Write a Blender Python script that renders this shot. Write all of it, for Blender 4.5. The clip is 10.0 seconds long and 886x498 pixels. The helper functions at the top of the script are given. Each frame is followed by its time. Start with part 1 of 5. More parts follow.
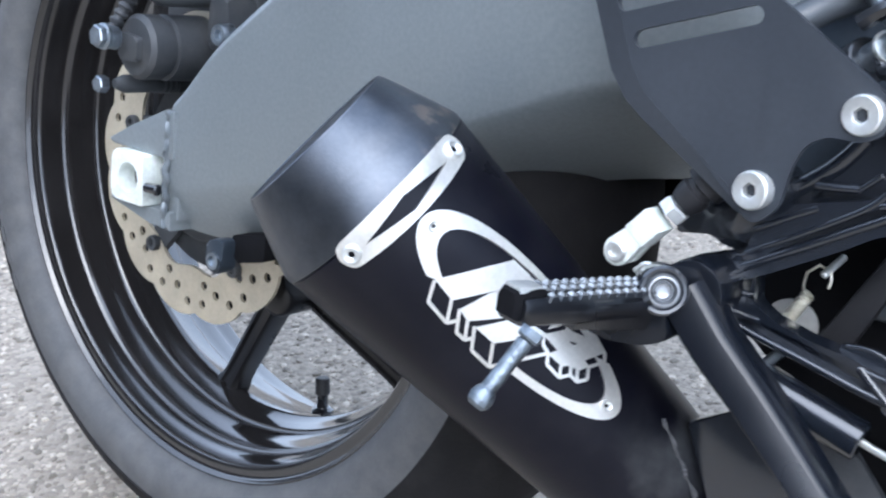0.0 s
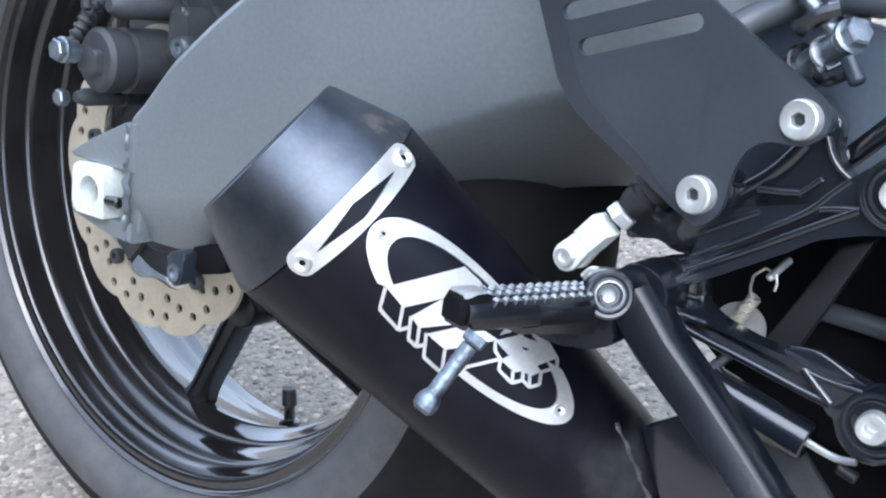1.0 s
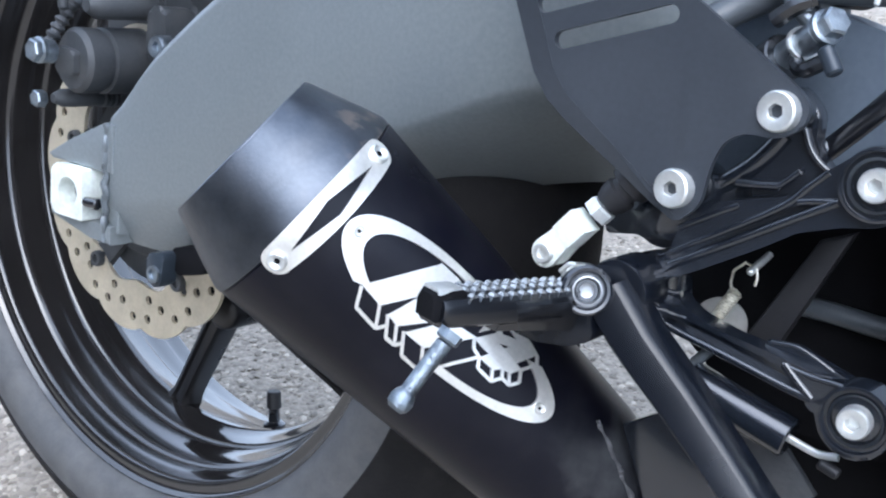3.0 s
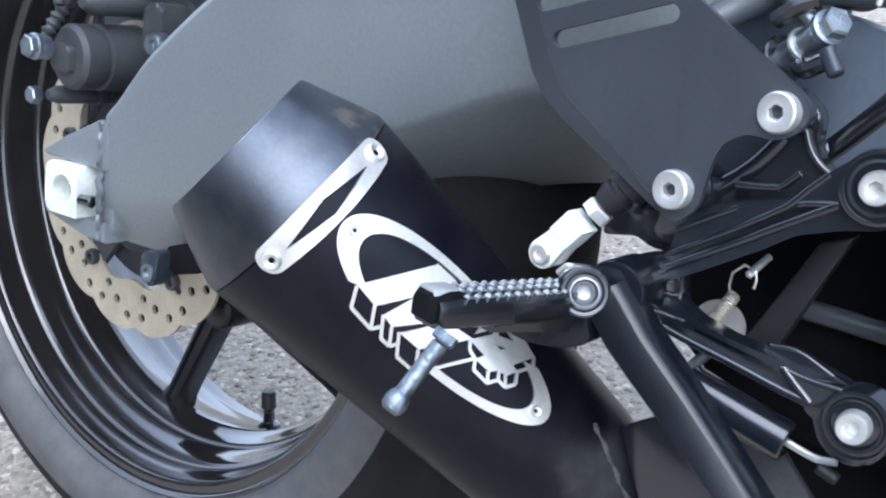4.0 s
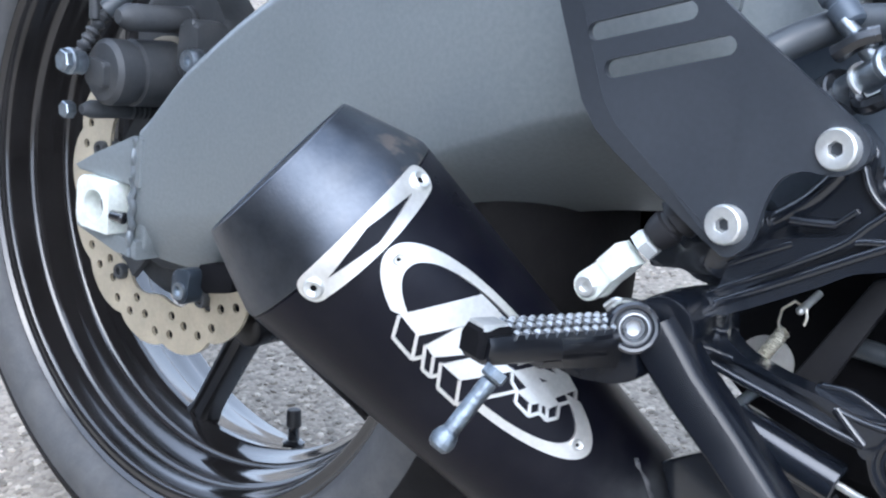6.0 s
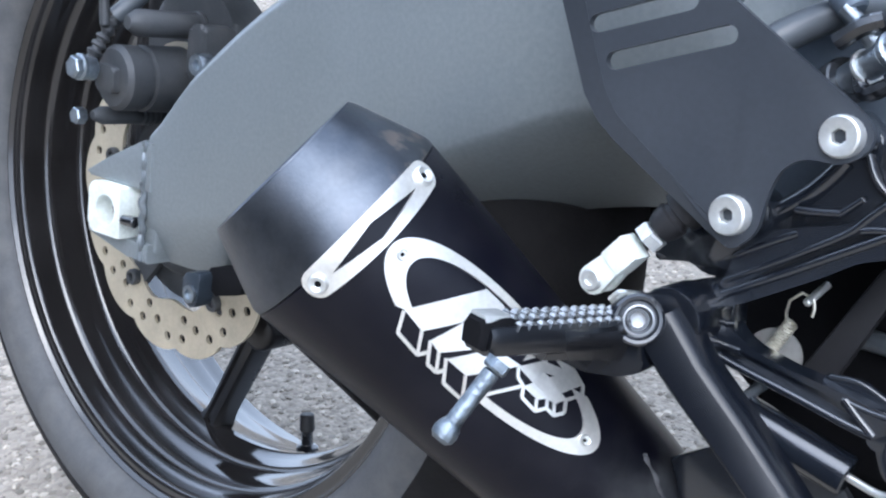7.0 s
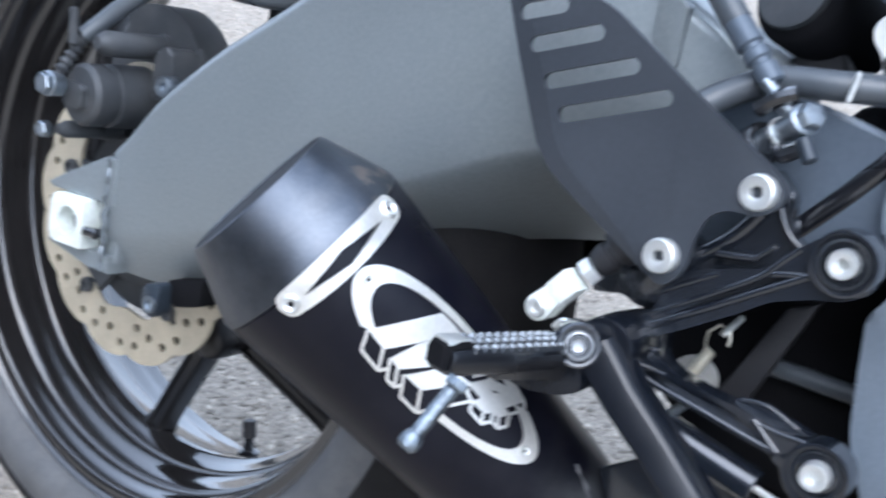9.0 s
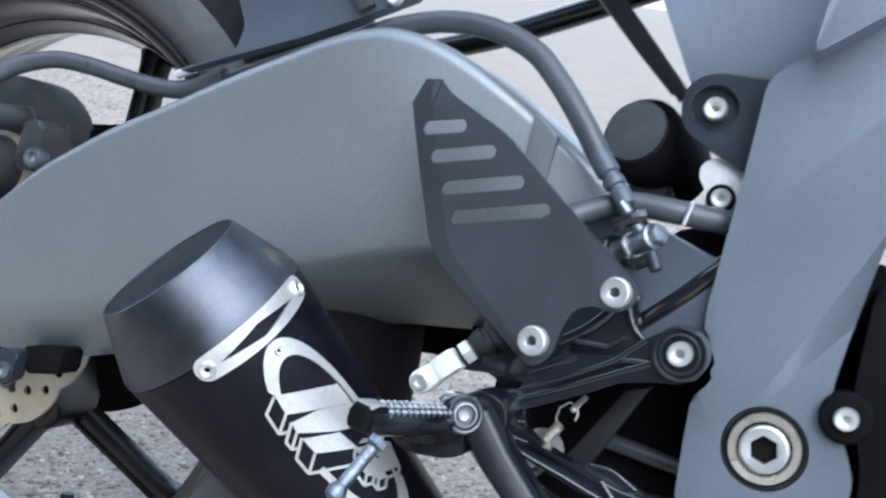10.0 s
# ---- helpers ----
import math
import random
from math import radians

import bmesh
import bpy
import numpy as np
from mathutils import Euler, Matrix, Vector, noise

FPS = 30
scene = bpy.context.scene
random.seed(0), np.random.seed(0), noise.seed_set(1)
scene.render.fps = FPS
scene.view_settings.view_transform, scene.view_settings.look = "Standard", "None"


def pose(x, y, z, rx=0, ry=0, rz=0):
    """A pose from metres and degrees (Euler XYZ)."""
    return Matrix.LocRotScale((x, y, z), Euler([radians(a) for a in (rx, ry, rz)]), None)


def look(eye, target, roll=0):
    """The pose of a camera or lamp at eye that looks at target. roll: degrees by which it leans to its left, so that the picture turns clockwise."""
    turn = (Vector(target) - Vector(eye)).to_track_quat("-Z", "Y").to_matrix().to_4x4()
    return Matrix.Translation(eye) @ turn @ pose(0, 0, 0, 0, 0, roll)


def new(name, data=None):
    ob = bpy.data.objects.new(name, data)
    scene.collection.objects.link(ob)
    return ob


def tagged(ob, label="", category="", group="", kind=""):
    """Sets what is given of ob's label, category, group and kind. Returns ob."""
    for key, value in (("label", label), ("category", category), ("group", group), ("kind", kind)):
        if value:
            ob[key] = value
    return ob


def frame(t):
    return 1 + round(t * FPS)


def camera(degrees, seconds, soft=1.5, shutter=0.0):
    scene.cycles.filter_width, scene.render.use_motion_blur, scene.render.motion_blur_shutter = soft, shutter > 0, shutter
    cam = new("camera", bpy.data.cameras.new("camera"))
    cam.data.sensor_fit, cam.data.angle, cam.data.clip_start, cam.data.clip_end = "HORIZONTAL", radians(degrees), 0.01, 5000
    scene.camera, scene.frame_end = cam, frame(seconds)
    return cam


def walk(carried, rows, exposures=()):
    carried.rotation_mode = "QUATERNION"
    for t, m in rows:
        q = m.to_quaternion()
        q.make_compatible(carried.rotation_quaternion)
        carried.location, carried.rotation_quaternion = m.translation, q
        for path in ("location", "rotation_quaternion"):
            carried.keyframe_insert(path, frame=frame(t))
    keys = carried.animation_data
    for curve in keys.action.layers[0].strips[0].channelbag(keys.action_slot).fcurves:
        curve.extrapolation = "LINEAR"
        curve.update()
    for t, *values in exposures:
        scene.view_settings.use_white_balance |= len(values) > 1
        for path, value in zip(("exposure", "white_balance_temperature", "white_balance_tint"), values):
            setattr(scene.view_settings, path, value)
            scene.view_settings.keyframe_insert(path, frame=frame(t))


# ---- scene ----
cam = camera(46.3, 10.0, soft=2.2, shutter=0.5)
# The motorcycle leans on its side stand, away from the camera. Its own axes: x ahead, y to its far side,
# z up along its middle plane, with the rear axle at the origin.
LEAN = 12.0
BIKE = pose(0, 0, 0.0553, -LEAN) @ pose(0, -0.006, 0.262)
PATH = [
    (0, (0.575, -0.537, 0.152), (-0.58, 1.016, -0.352), 6.8),
    (0.5, (0.588, -0.538, 0.152), (-0.554, 1.032, -0.326), 7.2),
    (1, (0.588, -0.532, 0.152), (-0.545, 1.046, -0.324), 6.4),
    (1.5, (0.591, -0.531, 0.151), (-0.543, 1.048, -0.321), 6.6),
    (2, (0.591, -0.531, 0.149), (-0.545, 1.042, -0.334), 6.5),
    (2.5, (0.591, -0.528, 0.148), (-0.53, 1.059, -0.327), 6.4),
    (3, (0.591, -0.524, 0.149), (-0.532, 1.062, -0.32), 6.0),
    (4.5, (0.587, -0.517, 0.148), (-0.528, 1.077, -0.315), 6.7),
    (5, (0.584, -0.513, 0.15), (-0.527, 1.088, -0.3), 6.8),
    (5.5, (0.576, -0.519, 0.15), (-0.567, 1.064, -0.283), 7.3),
    (5.7, (0.572, -0.522, 0.154), (-0.566, 1.058, -0.302), 7.4),
    (7, (0.579, -0.518, 0.147), (-0.599, 1.038, -0.289), 6.4),
    (7.5, (0.58, -0.519, 0.149), (-0.59, 1.043, -0.285), 6.2),
    (8, (0.58, -0.524, 0.149), (-0.598, 1.035, -0.277), 6.4),
    (8.5, (0.582, -0.533, 0.151), (-0.595, 1.031, -0.259), 6.7),
    (9, (0.589, -0.565, 0.163), (-0.47, 1.085, -0.237), 9.3),
    (9.5, (0.573, -0.597, 0.159), (-0.182, 1.234, -0.119), 13.2),
    (9.8, (0.55, -0.638, 0.152), (-0.153, 1.224, -0.041), 13.9),
    (9.9, (0.5515, -0.650, 0.1525), (-0.133, 1.222, 0.004), 14.15),
    (10, (0.553, -0.662, 0.153), (-0.113, 1.22, 0.029), 14.4),
]
walk(cam, [(t, BIKE @ look(eye, target, roll)) for t, eye, target, roll in PATH],
     exposures=((0.0, 1.58, 5550, 10), (8.6, 1.58, 5550, 10), (9.0, 1.60, 5550, 10), (9.5, 1.68, 5550, 10), (10.0, 1.34, 5550, 10)))

# ---- light ----
SUN_HEIGHT, SUN_TURN = 50.0, 140.0
world = bpy.data.worlds.new("world")
scene.world = world
world.use_nodes = True
wn = world.node_tree.nodes
wl = world.node_tree.links
sky = wn.new("ShaderNodeTexSky")
sky.sky_type = "NISHITA"
sky.sun_disc = False
sky.sun_elevation, sky.sun_rotation = radians(SUN_HEIGHT), radians(SUN_TURN)
sky.dust_density = 6.0
soft_sky = wn.new("ShaderNodeHueSaturation")
soft_sky.inputs["Saturation"].default_value = 0.8
wl.new(sky.outputs[0], soft_sky.inputs["Color"])
overcast = wn.new("ShaderNodeMix")
overcast.data_type = "RGBA"
overcast.inputs["Factor"].default_value = 0.72
overcast.inputs["B"].default_value = (5.0, 5.5, 6.3, 1)
wl.new(soft_sky.outputs[0], overcast.inputs["A"])
wl.new(overcast.outputs["Result"], wn["Background"].inputs["Color"])
wn["Background"].inputs["Strength"].default_value = 0.15
sun = new("sun", bpy.data.lights.new("sun", "SUN"))
sun.data.energy, sun.data.angle, sun.data.color = 0.6, radians(60), (1.0, 0.97, 0.93)
sun.rotation_euler = Euler((radians(90 - SUN_HEIGHT), 0, radians(180 - SUN_TURN)))


# ---- materials ----
def material(name, colour, rough=0.5, metal=0.0, grain=0.06, grain_size=400.0, stain=0.15, stain_size=14.0,
             bump=0.1, bump_size=900.0, rough_vary=0.1, coat=0.0, dust=0.0, shine=0.5):
    """A painted, plastic or metal surface: fine grain, larger stains, uneven gloss, fine relief and, on its upper sides, dust."""
    m = bpy.data.materials.new(name)
    m.use_nodes = True
    n, l = m.node_tree.nodes, m.node_tree.links
    b = n["Principled BSDF"]
    where = n.new("ShaderNodeTexCoord")
    fine, broad = n.new("ShaderNodeTexNoise"), n.new("ShaderNodeTexNoise")
    fine.inputs["Scale"].default_value, fine.inputs["Detail"].default_value = grain_size, 3
    broad.inputs["Scale"].default_value, broad.inputs["Detail"].default_value = stain_size, 5
    l.new(where.outputs["Object"], fine.inputs["Vector"])
    l.new(where.outputs["Object"], broad.inputs["Vector"])
    r1, r2 = n.new("ShaderNodeMapRange"), n.new("ShaderNodeMapRange")
    for r, tex, amount in ((r1, fine, grain), (r2, broad, stain)):
        r.inputs["From Min"].default_value, r.inputs["From Max"].default_value = 0.3, 0.7
        r.inputs["To Min"].default_value, r.inputs["To Max"].default_value = 1 - amount, 1 + amount
        l.new(tex.outputs["Fac"], r.inputs["Value"])
    mul = n.new("ShaderNodeMath")
    mul.operation = "MULTIPLY"
    l.new(r1.outputs[0], mul.inputs[0])
    l.new(r2.outputs[0], mul.inputs[1])
    tint = n.new("ShaderNodeVectorMath")
    tint.operation = "SCALE"
    tint.inputs[0].default_value = colour
    l.new(mul.outputs[0], tint.inputs["Scale"])
    out = tint.outputs[0]
    if dust:
        grit = n.new("ShaderNodeTexNoise")
        grit.inputs["Scale"].default_value, grit.inputs["Detail"].default_value = 55, 6
        l.new(where.outputs["Object"], grit.inputs["Vector"])
        gr = n.new("ShaderNodeMapRange")
        gr.inputs["From Min"].default_value, gr.inputs["From Max"].default_value = 0.45, 0.75
        gr.inputs["To Max"].default_value = dust
        l.new(grit.outputs["Fac"], gr.inputs["Value"])
        mix = n.new("ShaderNodeMix")
        mix.data_type = "RGBA"
        mix.inputs["B"].default_value = (0.3, 0.28, 0.25, 1)
        l.new(gr.outputs[0], mix.inputs["Factor"])
        l.new(out, mix.inputs["A"])
        out = mix.outputs["Result"]
    l.new(out, b.inputs["Base Color"])
    rr = n.new("ShaderNodeMapRange")
    rr.inputs["From Min"].default_value, rr.inputs["From Max"].default_value = 0.3, 0.7
    rr.inputs["To Min"].default_value, rr.inputs["To Max"].default_value = max(0.03, rough - rough_vary), min(1, rough + rough_vary)
    l.new(broad.outputs["Fac"], rr.inputs["Value"])
    l.new(rr.outputs[0], b.inputs["Roughness"])
    b.inputs["Metallic"].default_value = metal
    b.inputs["Coat Weight"].default_value = coat
    b.inputs["Coat Roughness"].default_value = 0.12
    b.inputs["Coat IOR"].default_value = 1.62
    b.inputs["Specular IOR Level"].default_value = shine
    if bump:
        rel, bp = n.new("ShaderNodeTexNoise"), n.new("ShaderNodeBump")
        rel.inputs["Scale"].default_value, rel.inputs["Detail"].default_value = bump_size, 3
        l.new(where.outputs["Object"], rel.inputs["Vector"])
        bp.inputs["Strength"].default_value, bp.inputs["Distance"].default_value = bump, 0.0006
        l.new(rel.outputs["Fac"], bp.inputs["Height"])
        l.new(bp.outputs[0], b.inputs["Normal"])
    return m


ARM = material("charcoal satin paint", (0.234, 0.258, 0.268), 0.4, 0.45, stain=0.05, stain_size=9, bump=0.05, dust=0.02)
PANEL = material("pale grey body paint", (0.21, 0.245, 0.285), 0.38, 0.35, stain=0.05, bump=0.1)
FRAME = material("grey metallic paint", (0.155, 0.183, 0.217), 0.5, 0.35, stain=0.05, bump=0.1)
WORN = material("worn cast teeth", (0.40, 0.40, 0.39), 0.3, 0.9, stain=0.4, stain_size=200, bump=0.1)
GUARD = material("black anodised plate", (0.030, 0.039, 0.051), 0.36, 0.2, stain=0.08, bump=0.06)
CANISTER = material("satin black canister", (0.0042, 0.0044, 0.0088), 0.37, 0.0, stain=0.25, bump=0.12, dust=0.012, shine=0.24)
CAP = material("black canister cap", (0.088, 0.098, 0.116), 0.36, 0.9, stain=0.3, stain_size=30, rough_vary=0.06, bump=0.12, dust=0.08)
GLOSS = material("gloss black casting", (0.004, 0.0045, 0.0065), 0.27, 0.0, stain=0.3, rough_vary=0.06, bump=0.05, bump_size=1500, dust=0.0, coat=1.0)
RIM = material("gloss black rim", (0.012, 0.011, 0.011), 0.15, 0.0, stain=0.3, stain_size=18, rough_vary=0.05, coat=0.8, bump=0.0, dust=0.01)
SPOKE = material("gloss black spoke", (0.008, 0.0075, 0.008), 0.3, 0.0, stain=0.3, rough_vary=0.06, bump=0.05, shine=0.5)
RUBBER = material("black rubber", (0.012, 0.012, 0.014), 0.5, 0.0, stain=0.2, bump=0.3, bump_size=600, dust=0.02)
HOSE = material("black hose rubber", (0.065, 0.074, 0.084), 0.34, 0.0, stain=0.15, bump=0.1, bump_size=600, dust=0.02)
TYRE = material("dusty tyre sidewall", (0.082, 0.083, 0.086), 0.7, 0.0, stain=0.2, stain_size=60, bump=0.4, bump_size=500, dust=0.1)
# Black tread whose colour is lowered further to carry the shade under the machine.
TREAD = material("black tyre tread, darkened for shade", (0.011, 0.0105, 0.011), 0.8, 0.0, stain=0.3, stain_size=30, bump=0.5, bump_size=400, dust=0.02, shine=0.2)
CASTING = material("dull dark casting", (0.042, 0.045, 0.049), 0.5, 0.2, stain=0.25, bump=0.4, bump_size=450, dust=0.08)
STEEL = material("bright plated steel", (0.76, 0.77, 0.75), 0.36, 0.75, stain=0.12, stain_size=60, bump=0.1)
ZINC = material("pale zinc plate", (0.86, 0.90, 0.84), 0.40, 0.3, stain=0.15, stain_size=50, bump=0.1)
DULL_STEEL = material("weathered steel rod", (0.3, 0.335, 0.37), 0.36, 0.95, stain=0.4, stain_size=90, bump=0.5)
HEEL = material("charcoal anodised plate", (0.043, 0.049, 0.059), 0.36, 0.2, stain=0.08, bump=0.06)
PIVOT = material("dark satin casting", (0.090, 0.110, 0.137), 0.42, 0.3, stain=0.12, bump=0.1)
FEELER = material("rusted grey bolt", (0.20, 0.23, 0.26), 0.40, 0.9, stain=0.5, stain_size=160, bump=0.9, bump_size=500)
SATIN = material("satin black casting", (0.0095, 0.0120, 0.0175), 0.22, 0.0, stain=0.2, rough_vary=0.05, bump=0.06, bump_size=1200, shine=0.6, coat=0.8)
PEDAL = material("satin black lever", (0.0045, 0.0058, 0.0092), 0.24, 0.0, stain=0.2, rough_vary=0.05, bump=0.06, bump_size=1200, shine=0.5)
CHROME = material("polished pin", (0.33, 0.34, 0.35), 0.40, 1.0, stain=0.1, bump=0.0)
WASHER = material("dull zinc washer", (0.34, 0.34, 0.32), 0.5, 0.5, stain=0.15, bump=0.1)
BADGE = material("brushed silver plate", (0.8, 0.79, 0.75), 0.38, 0.75, grain=0.06, stain=0.05, bump=0.1)
DISC = material("worn steel disc", (0.50, 0.445, 0.335), 0.45, 0.45, stain=0.15, stain_size=40, bump=0.2, dust=0.1)
BRASS = material("brass tinted steel", (0.74, 0.71, 0.6), 0.32, 0.8, stain=0.2, bump=0.1)
WELD = material("painted weld bead", (0.16, 0.18, 0.195), 0.35, 0.4, stain=0.3, stain_size=120, bump=0.8, bump_size=350)
# Near-black and almost without gloss.
DARK = material("near-black matte part", (0.007, 0.007, 0.008), 0.75, 0.0, stain=0.3, bump=0.3, dust=0.0, shine=0.06)
SEAM = material("dull scuffed weld", (0.12, 0.12, 0.125), 0.5, 0.4, stain=0.5, stain_size=150, bump=0.8, bump_size=350)
UNSEEN_WALL = material("dark unseen reflection wall", (0.06, 0.055, 0.05), 0.9, 0.0, stain=0.3, stain_size=3, bump=0.3, bump_size=60)
PALE = material("pale painted bracket", (0.82, 0.82, 0.78), 0.4, 0.2, stain=0.1)



def scuff(m, way, reach, colour, size=70.0, low=0.5, high=0.62):
    """Adds worn marks to a material, on the side of its object that lies furthest along way."""
    n, l = m.node_tree.nodes, m.node_tree.links
    b = n["Principled BSDF"]
    base = b.inputs["Base Color"].links[0].from_socket
    where, dot, side = n.new("ShaderNodeTexCoord"), n.new("ShaderNodeVectorMath"), n.new("ShaderNodeMapRange")
    dot.operation = "DOT_PRODUCT"
    dot.inputs[1].default_value = way
    l.new(where.outputs["Object"], dot.inputs[0])
    side.inputs["From Min"].default_value, side.inputs["From Max"].default_value = reach
    l.new(dot.outputs["Value"], side.inputs["Value"])
    marks, edge = n.new("ShaderNodeTexNoise"), n.new("ShaderNodeMapRange")
    marks.inputs["Scale"].default_value, marks.inputs["Detail"].default_value = size, 8
    l.new(where.outputs["Object"], marks.inputs["Vector"])
    edge.inputs["From Min"].default_value, edge.inputs["From Max"].default_value = low, high
    l.new(marks.outputs["Fac"], edge.inputs["Value"])
    both, mix = n.new("ShaderNodeMath"), n.new("ShaderNodeMix")
    both.operation = "MULTIPLY"
    l.new(edge.outputs[0], both.inputs[0])
    l.new(side.outputs[0], both.inputs[1])
    mix.data_type = "RGBA"
    mix.inputs["B"].default_value = (*colour, 1)
    l.new(both.outputs[0], mix.inputs["Factor"])
    l.new(base, mix.inputs["A"])
    l.new(mix.outputs["Result"], b.inputs["Base Color"])


def ground_material():
    """Old chip-sealed asphalt: pale stones of several greys, dark gaps, dusty patches."""
    m = bpy.data.materials.new("chip sealed asphalt")
    m.use_nodes = True
    n, l = m.node_tree.nodes, m.node_tree.links
    b = n["Principled BSDF"]
    b.inputs["Roughness"].default_value = 0.9
    where = n.new("ShaderNodeTexCoord")
    cell = n.new("ShaderNodeTexVoronoi")
    cell.inputs["Scale"].default_value = 170
    l.new(where.outputs["Object"], cell.inputs["Vector"])
    ramp = n.new("ShaderNodeValToRGB")
    ramp.color_ramp.elements[0].color, ramp.color_ramp.elements[1].color = (0.185, 0.162, 0.132, 1), (0.375, 0.328, 0.268, 1)
    l.new(cell.outputs["Color"], ramp.inputs["Fac"])
    broad = n.new("ShaderNodeTexNoise")
    broad.inputs["Scale"].default_value, broad.inputs["Detail"].default_value = 3.5, 6
    l.new(where.outputs["Object"], broad.inputs["Vector"])
    r = n.new("ShaderNodeMapRange")
    r.inputs["From Min"].default_value, r.inputs["From Max"].default_value = 0.3, 0.7
    r.inputs["To Min"].default_value, r.inputs["To Max"].default_value = 0.92, 1.06
    l.new(broad.outputs["Fac"], r.inputs["Value"])
    sc = n.new("ShaderNodeVectorMath")
    sc.operation = "SCALE"
    l.new(ramp.outputs["Color"], sc.inputs[0])
    l.new(r.outputs[0], sc.inputs["Scale"])
    l.new(sc.outputs[0], b.inputs["Base Color"])
    bp = n.new("ShaderNodeBump")
    bp.invert = True
    bp.inputs["Strength"].default_value, bp.inputs["Distance"].default_value = 0.6, 0.003
    l.new(cell.outputs["Distance"], bp.inputs["Height"])
    l.new(bp.outputs[0], b.inputs["Normal"])
    return m


def stone_material():
    m = bpy.data.materials.new("pale chippings")
    m.use_nodes = True
    n, l = m.node_tree.nodes, m.node_tree.links
    b = n["Principled BSDF"]
    b.inputs["Roughness"].default_value = 0.85
    geo, ramp = n.new("ShaderNodeNewGeometry"), n.new("ShaderNodeValToRGB")
    e = ramp.color_ramp.elements
    e[0].color, e[1].color = (0.145, 0.126, 0.102, 1), (0.50, 0.438, 0.36, 1)
    mid = e.new(0.5)
    mid.color = (0.285, 0.250, 0.206, 1)
    l.new(geo.outputs["Random Per Island"], ramp.inputs["Fac"])
    l.new(ramp.outputs["Color"], b.inputs["Base Color"])
    return m


GROUND, STONE = ground_material(), stone_material()


# ---- building helpers ----
BASE = Vector((0, 0, -0.315))
place = {}


def part(name, bm, mat, parent, label="", sharp=32):
    """Links a bmesh given in the motorcycle's axes as one mesh object under a thing or a part, with its origin at its middle."""
    if parent.parent and parent.parent.parent:
        parent = parent.parent
    bmesh.ops.recalc_face_normals(bm, faces=bm.faces)
    lo = Vector([min(v.co[i] for v in bm.verts) for i in range(3)])
    hi = Vector([max(v.co[i] for v in bm.verts) for i in range(3)])
    mid = (lo + hi) / 2
    bmesh.ops.translate(bm, vec=-mid, verts=bm.verts)
    me = bpy.data.meshes.new(name)
    bm.to_mesh(me)
    bm.free()
    me.polygons.foreach_set("use_smooth", [len(p.vertices) < 9 and p.area < 4e-4 for p in me.polygons])
    me.set_sharp_from_angle(angle=radians(sharp))
    me.materials.append(mat)
    ob = new(name, me)
    ob.parent = parent
    ob.location = mid - place[parent]
    place[ob] = mid
    if label:
        tagged(ob, label)
    return ob


def axes_of(direction):
    d = Vector(direction).normalized()
    a = d.orthogonal().normalized()
    return d, a, d.cross(a)


def loft(bm, rings, close=True, caps=True):
    """Joins rings of equal length into a skin."""
    rows = [[bm.verts.new(p) for p in ring] for ring in rings]
    k = len(rows[0])
    for r0, r1 in zip(rows, rows[1:]):
        for i in range(k if close else k - 1):
            j = (i + 1) % k
            bm.faces.new((r0[i], r0[j], r1[j], r1[i]))
    if caps:
        bm.faces.new(rows[0][::-1])
        bm.faces.new(rows[-1])
    return rows


def lathe(profile, origin, direction, n=48, bm=None, closed=False):
    """Turns (distance along the axis, radius) pairs round an axis."""
    bm = bm or bmesh.new()
    d, a, b = axes_of(direction)
    o = Vector(origin)
    rings = []
    for h, r in profile:
        r = max(r, 1e-5)
        rings.append([o + d * h + (a * math.cos(t) + b * math.sin(t)) * r for t in (2 * math.pi * i / n for i in range(n))])
    if closed:
        rings.append(rings[0])
        rows = [[bm.verts.new(p) for p in ring] for ring in rings[:-1]]
        rows.append(rows[0])
        for r0, r1 in zip(rows, rows[1:]):
            for i in range(n):
                j = (i + 1) % n
                bm.faces.new((r0[i], r0[j], r1[j], r1[i]))
    else:
        loft(bm, rings)
    return bm


def rod(p0, p1, r0, r1=None, n=20, edge=0.0008, bm=None):
    """A round bar with softened ends."""
    r1 = r0 if r1 is None else r1
    length = (Vector(p1) - Vector(p0)).length
    return lathe([(0, r0 - edge), (edge, r0), (length - edge, r1), (length, r1 - edge)], p0, Vector(p1) - Vector(p0), n, bm)


def smooth_path(points, steps=8):
    pts = [Vector(p) for p in points]
    pts = [2 * pts[0] - pts[1]] + pts + [2 * pts[-1] - pts[-2]]
    out = []
    for i in range(1, len(pts) - 2):
        a, b, c, d = pts[i - 1:i + 3]
        for s in range(steps):
            t = s / steps
            out.append(0.5 * (2 * b + (c - a) * t + (2 * a - 5 * b + 4 * c - d) * t * t + (3 * b - a - 3 * c + d) * t ** 3))
    out.append(pts[-2])
    return out


def tube(points, r, n=14, steps=8, bm=None, radii=None):
    """A hose or bent wire along a smooth path."""
    bm = bm or bmesh.new()
    path = smooth_path(points, steps) if steps else [Vector(p) for p in points]
    side = None
    rings = []
    for i, p in enumerate(path):
        d = (path[min(i + 1, len(path) - 1)] - path[max(i - 1, 0)]).normalized()
        side = d.orthogonal().normalized() if side is None else (side - d * side.dot(d)).normalized()
        b = d.cross(side)
        rr = radii(i / (len(path) - 1)) if radii else r
        rings.append([p + (side * math.cos(t) + b * math.sin(t)) * rr for t in (2 * math.pi * k / n for k in range(n))])
    loft(bm, rings)
    return bm


